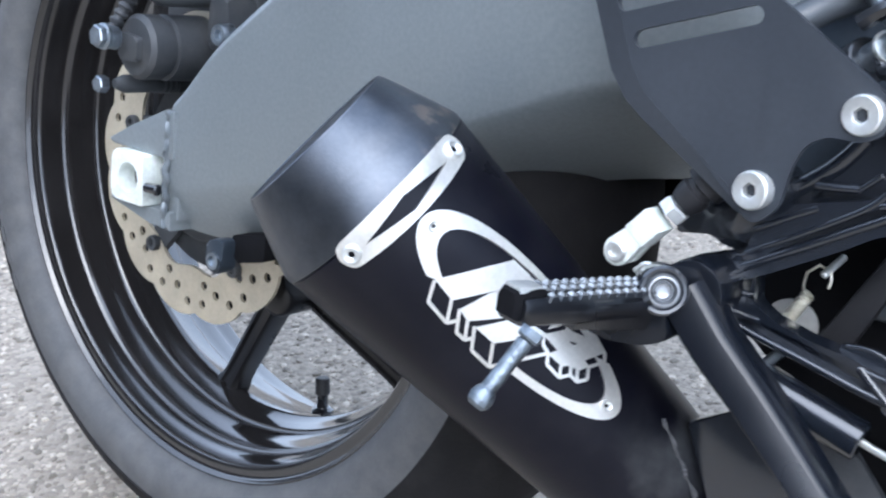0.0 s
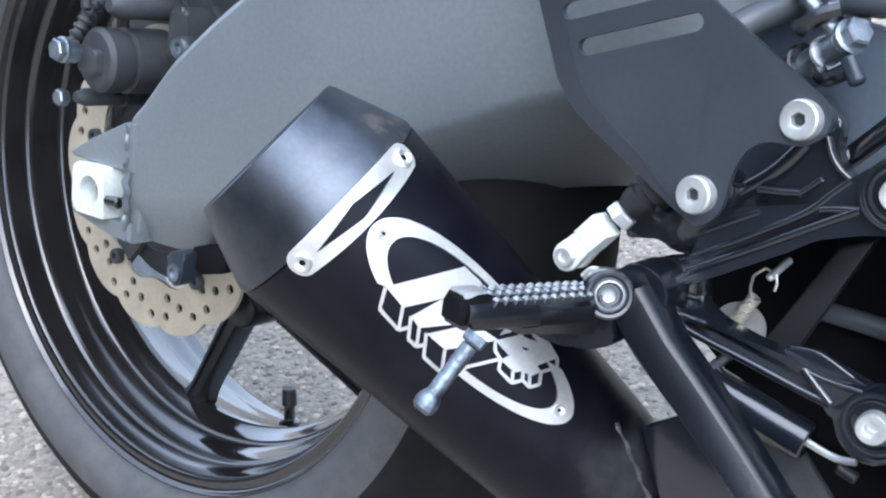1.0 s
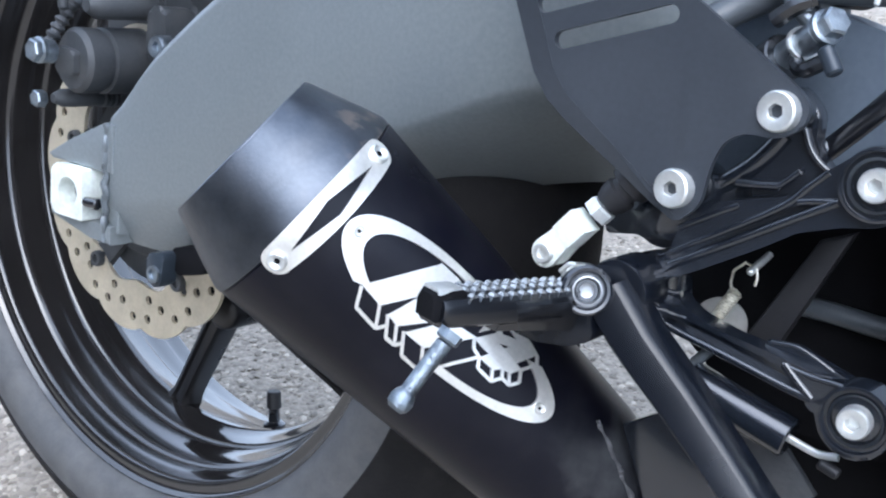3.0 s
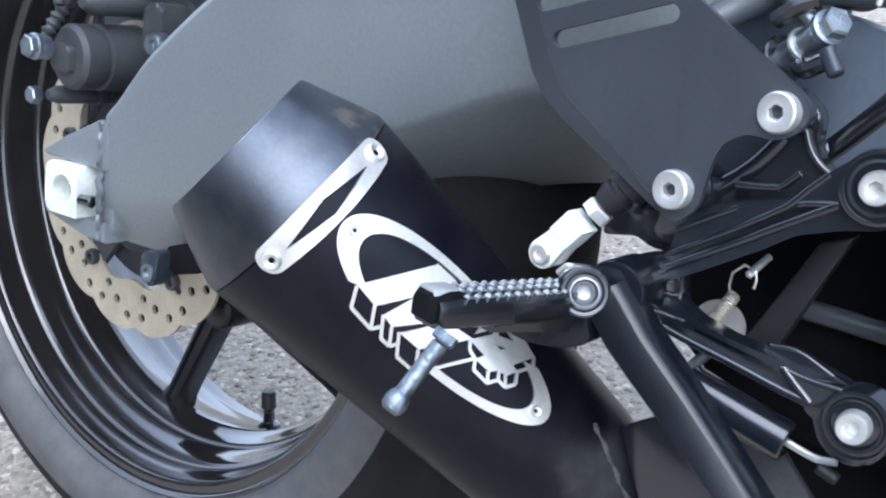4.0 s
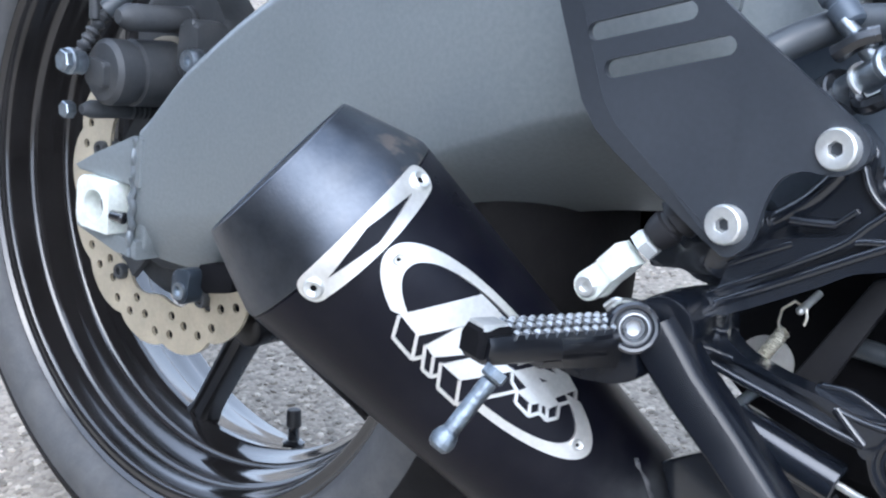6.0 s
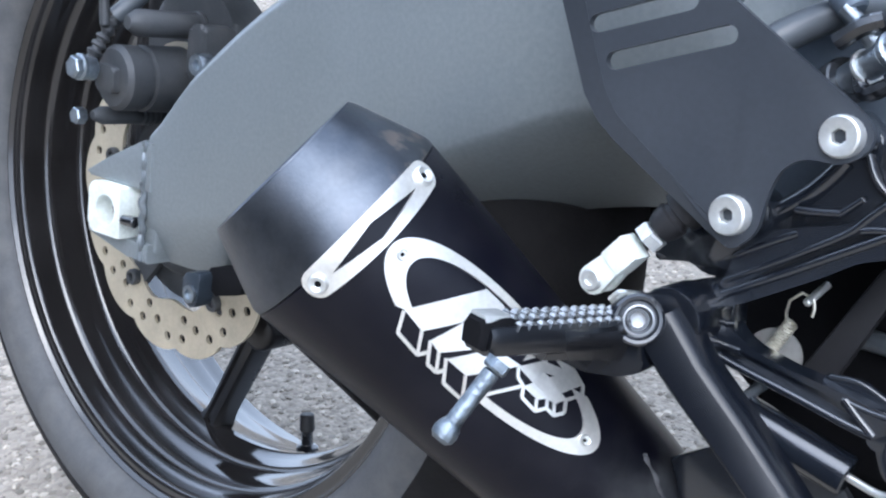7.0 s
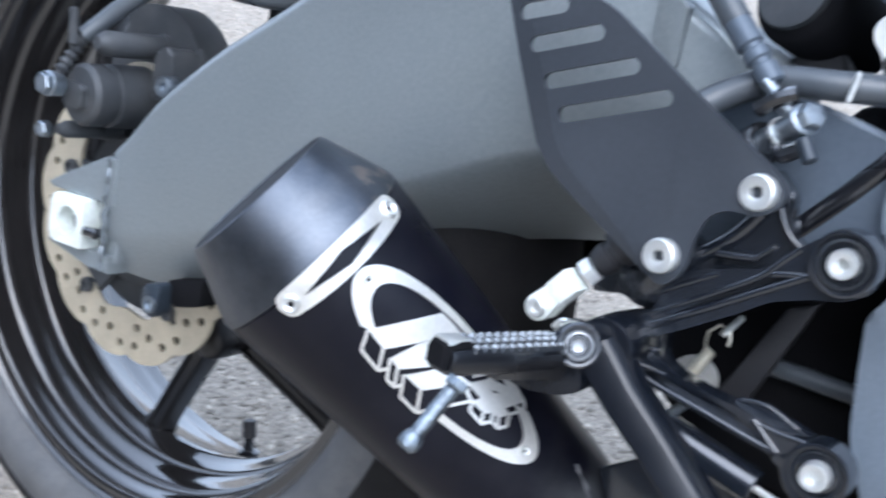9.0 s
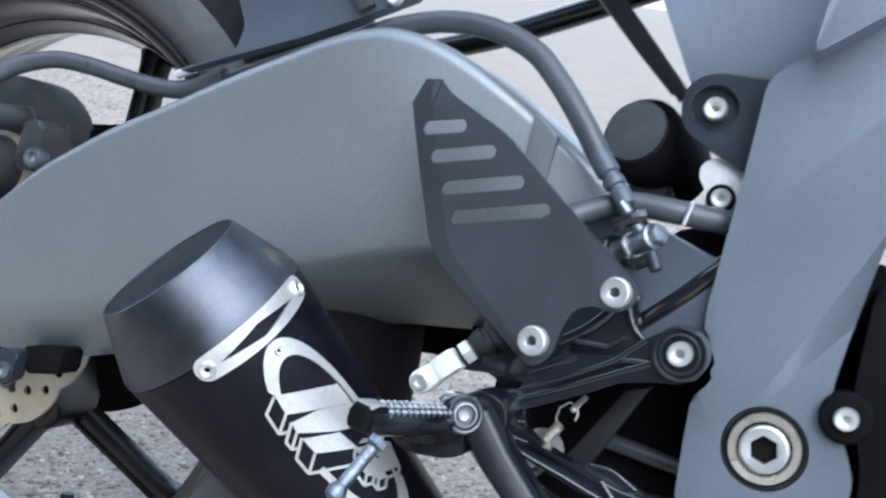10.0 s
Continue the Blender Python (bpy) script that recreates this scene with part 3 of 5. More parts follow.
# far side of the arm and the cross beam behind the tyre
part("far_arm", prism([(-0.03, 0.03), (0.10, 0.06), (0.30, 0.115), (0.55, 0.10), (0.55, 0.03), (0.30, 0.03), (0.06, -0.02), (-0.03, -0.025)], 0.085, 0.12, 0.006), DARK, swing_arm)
part("arm_pivot", prism(rounded([(0.385, 0.088), (0.405, 0.140), (0.425, 0.157), (0.455, 0.162), (0.50, 0.150), (0.56, 0.135), (0.56, 0.105), (0.50, 0.100), (0.43, 0.080)], 0.012), -0.104, -0.066, 0.008, 3), PIVOT, swing_arm, "dark pivot end of the swing arm")
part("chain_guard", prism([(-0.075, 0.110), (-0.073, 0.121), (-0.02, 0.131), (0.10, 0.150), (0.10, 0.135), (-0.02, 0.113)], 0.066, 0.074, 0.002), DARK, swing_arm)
# Hugger added to keep sky light off the front of the tyre.
HUG0 = 12
inner_guard = bmesh.new()
rings = []
for k in range(15):
    a = HUG0 + (54 - HUG0) * k / 14
    rings.append([polar(r, a, y) for y, r in ((-0.040, 0.322), (-0.030, 0.325), (-0.020, 0.328), (0.0, 0.330), (0.060, 0.322), (0.082, 0.306), (0.084, 0.310), (0.062, 0.326), (0.0, 0.334), (-0.020, 0.332), (-0.030, 0.329), (-0.041, 0.325))])
loft(inner_guard, rings)
part("shade_hugger", inner_guard, DARK, swing_arm, "added black hugger that shades the front of the tyre")
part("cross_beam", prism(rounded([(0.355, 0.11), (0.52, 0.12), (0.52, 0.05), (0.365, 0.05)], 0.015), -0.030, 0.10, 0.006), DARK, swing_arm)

# ---- heel guard ----
GUARD_EDGE = [(0.3445, 0.203), (0.3475, 0.190), (0.3585, 0.160), (0.3725, 0.1255), (0.379, 0.1165), (0.3865, 0.1105), (0.401, 0.0995), (0.424, 0.0795), (0.4285, 0.0735),
              (0.4335, 0.0735), (0.4405, 0.0805), (0.4425, 0.098), (0.446, 0.107), (0.4535, 0.1115), (0.466, 0.1105), (0.4745, 0.117), (0.4745, 0.125), (0.4690, 0.1305),
              (0.426, 0.1595), (0.390, 0.1855), (0.3560, 0.1995), (0.3500, 0.2050), (0.3460, 0.2050)]


def slot(a, b, r):
    return limb(a, r, b, r, 8)


SLOTS = (((0.3493, 0.1791), (0.365, 0.184)), ((0.3571, 0.1658), (0.3833, 0.1745)), ((0.3666, 0.151), (0.4014, 0.1628)), ((0.3757, 0.1375), (0.418, 0.1518)))


def guard_slots(y):
    holes = bmesh.new()
    for a, b in SLOTS:
        prism(slot(a, b, 0.0037), y - 0.02, y + 0.02, 0, 1, 0.13, 0.464, bm=holes)
    return holes


def heel_guard():
    y = -0.1405
    plate = prism(rounded(GUARD_EDGE, 0.006, 5), y, y + 0.0035, 0.0011, 2, 0.13, 0.464)
    return cut(plate, guard_slots(y))


def rear_fold():
    """The rear edge of the plate, folded back towards the arm."""
    inner = [(0.3500, 0.2052), (0.3480, 0.190), (0.3585, 0.160), (0.3725, 0.1255), (0.379, 0.1165), (0.3865, 0.1105), (0.401, 0.0995), (0.424, 0.082), (0.430, 0.0760)]
    outer = [(0.3360, 0.2035), (0.3318, 0.190), (0.3435, 0.159), (0.3585, 0.123), (0.366, 0.1125), (0.3745, 0.1055), (0.392, 0.0940), (0.417, 0.0775), (0.425, 0.0735)]
    rings = []
    for (xi, zi), (xo, zo) in zip(inner, outer):
        xo += 0.0036
        xm, zm = xi + 0.86 * (xo - xi), zi + 0.86 * (zo - zi)
        yi, ym, yo = (-0.1406 + 0.13 * (x - 0.464) for x in (xi, xm, xo))
        rings.append([(xi + 0.001, yi, zi), (xm, ym + 0.0020, zm), (xo, yo + 0.0050, zo), (xo + 0.0003, yo + 0.0080, zo), (xm, ym + 0.0050, zm), (xi, yi + 0.0024, zi)])
    bm = bmesh.new()
    loft(bm, rings)
    return cut(bm, guard_slots(-0.1405))


guard = part("heel_guard", join(heel_guard(), rear_fold()), HEEL, motorcycle, "flat black heel guard plate with four slots")
for at in ((0.464, -0.1408, 0.121), (0.430, -0.1455, 0.086)):
    part("guard_bolt", socket_bolt(at, (-0.13, -1, 0), 0.0079, 0.0032, 0.0028, 0.0048), STEEL, guard, "bright socket-head bolt")
for at in ((0.464, -0.137, 0.121), (0.430, -0.1415, 0.086)):
    part("spacer", rod(at, (at[0], at[1] + 0.014, at[2]), 0.0085, 0.0085, 24), GLOSS, guard)

# ---- exhaust canister ----
CAN_AT, CAN_WAY = Vector((0.33, -0.1265, -0.021)), Vector((0.5889, 0.4855, -0.6461)).normalized()
CAN_A = CAN_WAY.cross(Vector((0, 1, 0))).normalized()
CAN_B = CAN_WAY.cross(CAN_A)

scuff(CANISTER, tuple(CAN_WAY), (0.035, 0.075), (0.055, 0.057, 0.060), 26.0, 0.5, 0.68)
scuff(CAP, tuple(CAN_A * 0.97 - CAN_B * 0.24), (0.043, 0.049), (0.24, 0.205, 0.185))


def can_r(u):
    return 0.0467 - 0.0733 * u


def on_can(u, a, lift=0.0):
    a = radians(a)
    return CAN_AT + CAN_WAY * u + (CAN_A * math.cos(a) + CAN_B * math.sin(a)) * (can_r(u) + lift)


canister = part("exhaust_canister", lathe([(-0.1085, 0.045), (-0.1085, can_r(-0.1085) - 0.0006), (-0.1078, can_r(-0.1078)), (-0.05, can_r(-0.05)), (0.03, can_r(0.03)), (0.075, can_r(0.075)),
                                            (0.105, 0.0375), (0.125, 0.030), (0.14, 0.0265), (0.14, 0.02)], CAN_AT, CAN_WAY, 96), CANISTER, motorcycle,
                "satin black tapered exhaust canister")
cap = lathe([(-0.109, 0.04), (-0.109, can_r(-0.109)), (-0.112, can_r(-0.1085) + 0.0001), (-0.122, 0.0512), (-0.146, 0.0420), (-0.1478, 0.0408), (-0.1478, 0.0398), (-0.140, 0.0400), (-0.112, 0.0400)], CAN_AT, CAN_WAY, 96, closed=True)
end_cap = part("end_cap", cap, CAP, canister, "scuffed black tapered end cap")
part("cap_bore", lathe([(-0.1476, 0.0399), (-0.1465, 0.0392), (-0.135, 0.0388), (-0.118, 0.0375), (-0.108, 0.030), (-0.09, 0.026)], CAN_AT, CAN_WAY, 72), CANISTER, canister, "dark funnel mouth of the silencer")
part("worn_rim", lathe([(-0.1480, 0.0396), (-0.1484, 0.0402), (-0.1480, 0.0409), (-0.1470, 0.0411)], CAN_AT, CAN_WAY, 96, closed=True), CAP, canister, "bright worn lip of the end cap")
seam = [on_can(0.0571 + 0.0018 * (a - 18.9) + 0.0012 * math.sin(a * 0.9), a, 0.0) for a in range(17, 44, 2)]
part("weld_seam", tube(seam, 0.0012, 8, 3, radii=lambda f: 0.0010 + 0.0004 * math.sin(f * 61 + 3 * math.sin(f * 13)) + 0.0003 * math.sin(f * 27)), SEAM, canister, "dull slanting weld seam across the canister")


def can_plate(outer, inner, lift=0.0011):
    """A thin plate bent round the canister, between two closed outlines of (distance, angle)."""
    bm = bmesh.new()
    loft(bm, [[on_can(u, a, 0.0) for u, a in outer], [on_can(u, a, lift) for u, a in outer], [on_can(u, a, lift) for u, a in inner], [on_can(u, a, 0.0) for u, a in inner]], caps=False)
    return bm


def can_patch(corners, lift=0.0009, n=8, bm=None):
    """A four-cornered thin plate bent round the canister."""
    bm = bm or bmesh.new()
    c = corners
    rings = []
    for i in range(n + 1):
        f = i / n
        p = [c[0][k] + (c[1][k] - c[0][k]) * f for k in (0, 1)]
        q = [c[3][k] + (c[2][k] - c[3][k]) * f for k in (0, 1)]
        rings.append([on_can(p[0], p[1], 0.0), on_can(p[0], p[1], lift), on_can(q[0], q[1], lift), on_can(q[0], q[1], 0.0)])
    loft(bm, rings)
    return bm


def badge_ring():
    """The oval border of the badge, open where the raised shapes take its place."""
    bm = bmesh.new()
    for start, end in ((131, 287), (312, 440)):
        rings = []
        for i in range(41):
            t = radians(start + (end - start) * i / 40)
            (u0, a0), (u1, a1) = ((u + su * math.cos(t) + lean * math.sin(t), 40.2 + sa * math.sin(t)) for u, su, sa, lean in ((-0.0314, 0.0639, 25.16, -0.0042), (-0.0311, 0.0530, 20.7, -0.0026)))
            rings.append([on_can(u0, a0, 0.0), on_can(u0, a0, 0.0011), on_can(u1, a1, 0.0011), on_can(u1, a1, 0.0)])
        loft(bm, rings)
    return bm


badge = part("badge", badge_ring(), BADGE, canister, "brushed silver oval badge")
for corners in ([(-0.0726, 57.7), (-0.0530, 23.6), (-0.0385, 22.0), (-0.0608, 59.1)], [(-0.0512, 43.8), (-0.0385, 22.0), (-0.0214, 18.0), (-0.0342, 41.0)],
                [(-0.0554, 59.6), (-0.0512, 43.8), (-0.0342, 41.0), (-0.0491, 60.9)], [(-0.0446, 60.4), (-0.0330, 40.4), (-0.0190, 37.0), (-0.0336, 59.8)],
                [(-0.0197, 34.3), (-0.0198, 29.8), (-0.0144, 22.7), (-0.0142, 24.9)], [(-0.0151, 23.8), (-0.0128, 22.3), (-0.0097, 26.7), (-0.0126, 27.2)], [(-0.0102, 19.5), (-0.0041, 12.8), (0.003, 15.7), (-0.0024, 21.0)],
                [(-0.0199, 38.5), (-0.0127, 26.6), (-0.0092, 30.5), (-0.0099, 38.7)], [(-0.0127, 26.6), (-0.0025, 20.9), (-0.0041, 27.4), (-0.0092, 30.5)], [(-0.0028, 20.9), (0.0029, 15.5), (0.0098, 17.9), (0.0032, 31.5)],
                [(-0.0041, 27.4), (-0.0026, 20.8), (0.0034, 31.4), (-0.0058, 30.4)], [(-0.0093, 30.5), (-0.0056, 30.3), (0.0002, 38.4), (-0.0101, 38.7)], [(-0.0058, 30.2), (0.0031, 31.3), (0.0071, 31.6), (0.0002, 38.5)],
                [(-0.01, 38.4), (0.0002, 38.2), (-0.0033, 43.1), (-0.012, 43.5)], [(-0.0002, 38.3), (0.007, 31.5), (0.0041, 38.0), (0.0009, 38.8)]):
    part("badge_bar", can_patch(corners, 0.0011), BADGE, badge)


def can_line(a, b, w=0.00075):
    (u0, a0), (u1, a1) = a, b
    scale = 180 / math.pi / can_r((u0 + u1) / 2)
    d = Vector((u1 - u0, (a1 - a0) / scale)).normalized() * w
    n = (-d.y, d.x * scale)
    return [(u0 + n[0], a0 + n[1]), (u1 + n[0], a1 + n[1]), (u1 - n[0], a1 - n[1]), (u0 - n[0], a0 - n[1])]


for pts in ([(-0.0724, 58.3), (-0.0673, 67.5), (-0.0546, 68.8), (-0.0610, 59.0)], [(-0.0546, 68.8), (-0.0521, 63.8)], [(-0.0554, 59.6), (-0.0485, 68.8), (-0.0434, 68.8), (-0.0491, 60.9)],
            [(-0.0434, 68.8), (-0.0414, 64.3)], [(-0.0451, 60.4), (-0.0377, 70.2), (-0.0265, 70.1), (-0.0337, 60.0)], [(-0.0265, 70.1), (-0.0196, 55.9), (-0.0127, 43.8)],
            [(-0.0530, 23.8), (-0.0422, 22.8), (-0.0349, 29.7)],
            [(-0.0196, 38.5), (-0.0167, 42.3), (-0.0118, 43.4)], [(-0.012, 43.5), (-0.0093, 47.9), (-0.0004, 48.0), (0.0023, 42.7)], [(0.0023, 42.7), (0.0072, 42.7), (0.0101, 37.6), (0.007, 32.1)], [(-0.0038, 43.2), (-0.0004, 47.8)],
            [(-0.0003, 38.7), (0.0024, 42.7)], [(0.0035, 38.0), (0.0072, 42.7)], [(0.0096, 18.1), (0.0119, 22.7), (0.007, 31.9)]):
    line = bmesh.new()
    for a, b in zip(pts, pts[1:]):
        can_patch(can_line(a, b), 0.0010, 3, line)
    part("badge_line", line, BADGE, badge)


def rivet(u, a, r, name, parent):
    p = on_can(u, a, 0.001)
    d = (p - CAN_AT - CAN_WAY * u).normalized()
    b = lathe([(-0.001, r * 0.4), (-0.001, r), (0.0012, r), (0.0021, r * 0.84), (0.0019, r * 0.66), (0.0011, r * 0.50), (0.0008, r * 0.34), (0.0, r * 0.30)], p, d, 24, closed=True)
    # A solid near-black plug gives the rivet's centre its shade.
    part(name + "_dark_plug", lathe([(-0.001, r * 0.32), (0.0006, r * 0.32)], p, d, 16), DARK, parent)
    return part(name, b, STEEL, parent)


rivet(-0.0896, 41.5, 0.0026, "badge_rivet", badge)
rivet(0.0254, 40.0, 0.0026, "badge_rivet", badge)


def clip_plate():
    """A straight plate with round ends and a slim slot that is widest at its middle."""
    outer, inner = [], []
    n = 64
    deg = 180 / math.pi / can_r(-0.105)
    for i in range(n):
        t = 2 * math.pi * i / n
        c, s = math.cos(t), math.sin(t)
        q = max(-1.0, min(1.0, c * 1.16))
        a = 41.4 - 34.8 * q - deg * 0.0060 * (c - q / 1.16) / (1 - 1 / 1.16)
        wide = 0.0068 + 0.0011 * (1 - q * q) if abs(c * 1.16) < 1 else 0.0068 * math.sqrt(max(0.0, 1 - ((abs(c) * 1.16 - 1) / 0.16) ** 2))
        bow = 0.0006 * (1 - q * q)
        outer.append((-0.1051 + bow - math.copysign(wide, s), a))
        ai = 42.0 - 26.5 * c
        inner.append((-0.1040 - 0.0040 * (1 - abs(c)) if s >= 0 else -0.1040 + 0.0040 * (1 - abs(c)), ai))
    return can_plate(outer, inner, 0.0014)


clip = part("seam_clip", clip_plate(), BADGE, canister, "long silver clip riveted across the canister seam")
rivet(-0.1049, 7.2, 0.0044, "clip_rivet", clip)
rivet(-0.1049, 76.0, 0.0044, "clip_rivet", clip)

# link pipe and mounting strap of the canister
part("link_pipe", tube([CAN_AT + CAN_WAY * 0.132, CAN_AT + CAN_WAY * 0.17, CAN_AT + CAN_WAY * 0.20 + Vector((0.02, 0.01, 0.0)), CAN_AT + CAN_WAY * 0.20 + Vector((0.08, 0.03, 0.0))], 0.024, 28), DULL_STEEL, canister)
strap = prism([(0.405, -0.034), (0.434, -0.015), (0.478, -0.060), (0.440, -0.090), (0.428, -0.082)], -0.104, -0.096, 0.0015)
part("canister_strap", strap, SATIN, canister, "black folded mounting strap")

# ---- rider's foot bracket ----
base = prism(rounded([(0.390, 0.032), (0.398, 0.047), (0.416, 0.0545), (0.430, 0.052), (0.430, 0.028), (0.413, 0.021), (0.398, 0.022)], 0.006), -0.150, -0.112, 0.004, 3)
foot_bracket = part("foot_bracket", base, SATIN, motorcycle, "gloss black cast footrest bracket", sharp=38)
UPPER_ARM = [(0.4127, 0.0430), (0.4224, 0.0550), (0.4258, 0.0577), (0.4289, 0.0690), (0.4376, 0.0800), (0.4560, 0.0855), (0.4700, 0.0890), (0.4764, 0.0944), (0.4825, 0.1014), (0.4907, 0.1082), (0.4990, 0.1125),
             (0.5100, 0.1100), (0.5155, 0.1000), (0.5130, 0.0890), (0.5040, 0.0838), (0.4916, 0.0815), (0.4755, 0.0760), (0.4638, 0.0677), (0.4404, 0.0532), (0.4242, 0.0440)]
LOWER_ARM = [(0.4152, 0.0368), (0.4314, 0.0410), (0.4345, 0.0372), (0.4415, 0.0329), (0.4570, 0.0290), (0.4730, 0.0270), (0.4841, 0.0250), (0.4935, 0.0232), (0.5035, 0.0222), (0.5150, 0.0223),
             (0.5225, 0.0141), (0.5230, 0.0030), (0.5160, -0.0050), (0.5055, -0.0062), (0.4975, 0.0000), (0.4930, 0.0110), (0.4790, 0.0135), (0.4594, 0.0180), (0.4337, 0.0232), (0.4186, 0.0280)]


def bracket_arm(outline, y0, y1, pocket, deep):
    """A cast arm with a sunk pocket in its outer face."""
    body = prism(rounded(outline, 0.003), y0, y1, 0.0014, 2)
    return cut(body, prism(rounded(pocket, 0.0015), y0 - 0.004, y0 + deep, 0.0, 1))


for outline, y0, y1, pocket in ((UPPER_ARM, -0.1305, -0.117, [(0.4325, 0.0572), (0.4510, 0.0684), (0.4700, 0.0806), (0.4840, 0.0890), (0.4740, 0.0868), (0.4690, 0.0836), (0.4500, 0.0705)]),
                                (LOWER_ARM, -0.1290, -0.117, [(0.4260, 0.0292), (0.4420, 0.0252), (0.4600, 0.0214), (0.4790, 0.0172), (0.4868, 0.0158), (0.4800, 0.0212), (0.4720, 0.0242), (0.4560, 0.0272), (0.4400, 0.0300)])):
    part("bracket_arm", bracket_arm(outline, y0, y1, pocket, 0.0035), SATIN, foot_bracket, sharp=38)
for name, edge, y0, y1 in (
        ("bracket_web", [(0.3989, 0.0472), (0.4100, 0.0520), (0.4224, 0.0560), (0.4300, 0.0500), (0.4320, 0.0360), (0.4250, 0.0270), (0.4060, 0.0300)], -0.124, -0.112),
        ("guard_mount", [(0.4330, 0.0805), (0.4345, 0.0845), (0.4440, 0.0925), (0.4540, 0.1030), (0.4590, 0.1150), (0.463, 0.131), (0.4735, 0.1215), (0.4735, 0.1080), (0.4790, 0.1020), (0.4830, 0.0985), (0.4764, 0.0900), (0.4600, 0.0840), (0.4450, 0.0790)], -0.121, -0.110),
        ("guard_mount", [(0.421, 0.080), (0.426, 0.096), (0.437, 0.094), (0.441, 0.084), (0.438, 0.070), (0.4270, 0.0600), (0.4160, 0.0640)], -0.128, -0.113),
        ("mount_web", [(0.3870, 0.0620), (0.4020, 0.0760), (0.4200, 0.0850), (0.4280, 0.0660), (0.4225, 0.0560), (0.4120, 0.0530), (0.4030, 0.0575), (0.3860, 0.0545)], -0.112, -0.100)):
    part(name, prism(rounded(edge, 0.003), y0, y1, 0.0012, 2), SATIN, foot_bracket, sharp=38)
for line, r, y in (([(0.4148, 0.0443), (0.4288, 0.0531), (0.4508, 0.0666), (0.4712, 0.0796), (0.4884, 0.0904)], 0.0015, -0.1302), ([(0.4884, 0.0904), (0.4790, 0.0890), (0.4740, 0.0877)], 0.0012, -0.1302),
                   ([(0.4267, 0.0575), (0.4498, 0.0722), (0.4690, 0.0854), (0.4771, 0.0943), (0.4832, 0.1008)], 0.0011, -0.1302), ([(0.4286, 0.0679), (0.4397, 0.0750), (0.4515, 0.0819)], 0.0012, -0.1300),
                   ([(0.4186, 0.0295), (0.4337, 0.0249), (0.4594, 0.0197), (0.4789, 0.0154), (0.4919, 0.0132)], 0.0013, -0.1288), ([(0.4919, 0.0132), (0.4850, 0.0190), (0.4796, 0.0239)], 0.0014, -0.1288),
                   ([(0.4790, 0.0236), (0.4905, 0.0219), (0.5035, 0.0216), (0.5133, 0.0205)], 0.0009, -0.1288), ([(0.4335, 0.0408), (0.4240, 0.0388), (0.4156, 0.0364)], 0.0011, -0.1288),
                   ([(0.4156, 0.0364), (0.4200, 0.0345), (0.4241, 0.0330)], 0.0009, -0.1288), ([(0.4180, 0.0304), (0.4257, 0.0313), (0.4373, 0.0307)], 0.0012, -0.1288),
                   ([(0.4709, 0.0289), (0.4823, 0.0294), (0.4968, 0.0236)], 0.0008, -0.1210),
                   ([(0.4345, 0.0831), (0.4492, 0.0953), (0.4568, 0.1042), (0.4612, 0.1110)], 0.0030, -0.1205), ([(0.4691, 0.1146), (0.4722, 0.1079), (0.4761, 0.1033), (0.4811, 0.0999)], 0.0010, -0.1225)):
    part("ridge", tube([(x, y + 0.3 * r, z) for x, z in line], r * 1.4, 14, 5), SATIN, foot_bracket)
part("pocket_ledge", tube([(0.4478, -0.1262, 0.0900), (0.4565, -0.1262, 0.0908), (0.4645, -0.1262, 0.0919)], 0.0018, 12, 4), SATIN, foot_bracket)
part("pocket_ledge", tube([(0.4645, -0.1262, 0.0919), (0.4680, -0.1262, 0.0952), (0.4714, -0.1262, 0.0987)], 0.0013, 12, 4), SATIN, foot_bracket)
part("arm_plate", prism([(0.4690, 0.0290), (0.4823, 0.0297), (0.4968, 0.0238), (0.5060, 0.0220), (0.4900, 0.0140), (0.4660, 0.0210)], -0.1215, -0.1150, 0.0008), SATIN, foot_bracket)
for x, y, z, k in ((0.5015, -0.134, 0.0995, 0.80), (0.510, -0.131, 0.0105, 0.80)):
    eye = lathe([(h, r * k) for h, r in ((0.003, 0.0112), (0.0005, 0.0116), (-0.0005, 0.0130), (0.001, 0.0136), (0.001, 0.0152), (-0.0012, 0.0158), (-0.001, 0.0170), (0.004, 0.0178), (0.012, 0.0178))], (x, y, z), (0, 1, 0), 40)
    part("bolt_boss", eye, SATIN, foot_bracket)
part("peg_mount", prism(rounded([(0.372, 0.0300), (0.412, 0.0400), (0.417, 0.0240), (0.4064, 0.0190), (0.3901, 0.0165), (0.3770, 0.0185)], 0.004), -0.170, -0.140, 0.002, 2), PEDAL, foot_bracket)
PIN_AT, PIN_WAY = Vector((0.4132, -0.1735, 0.0445)), Vector((0.55, -0.80, 0.15)).normalized()
part("peg_boss", lathe([(-0.016, 0.0100), (-0.003, 0.0104), (-0.0010, 0.0100), (0.0, 0.0090), (-0.0002, 0.0078), (-0.0012, 0.0070), (-0.0014, 0.003), (-0.016, 0.003)], PIN_AT, PIN_WAY, 40, closed=True), SATIN, foot_bracket)
for at, r in (((0.5015, -0.1335, 0.0995), 0.0064), ((0.510, -0.1315, 0.0105), 0.0064)):
    b = socket_bolt(at, (0, -1, 0), r, 0.0040, r * 0.42, 0.0050)
    part("bracket_bolt", b, STEEL, foot_bracket, "bright domed bracket bolt")
pin = lathe([(-0.006, 0.0064), (-0.0002, 0.0065), (0.0006, 0.0060), (0.0007, 0.0053), (-0.0014, 0.0043), (-0.0022, 0.0030), (-0.0023, 0.0010)], PIN_AT, PIN_WAY, 32)
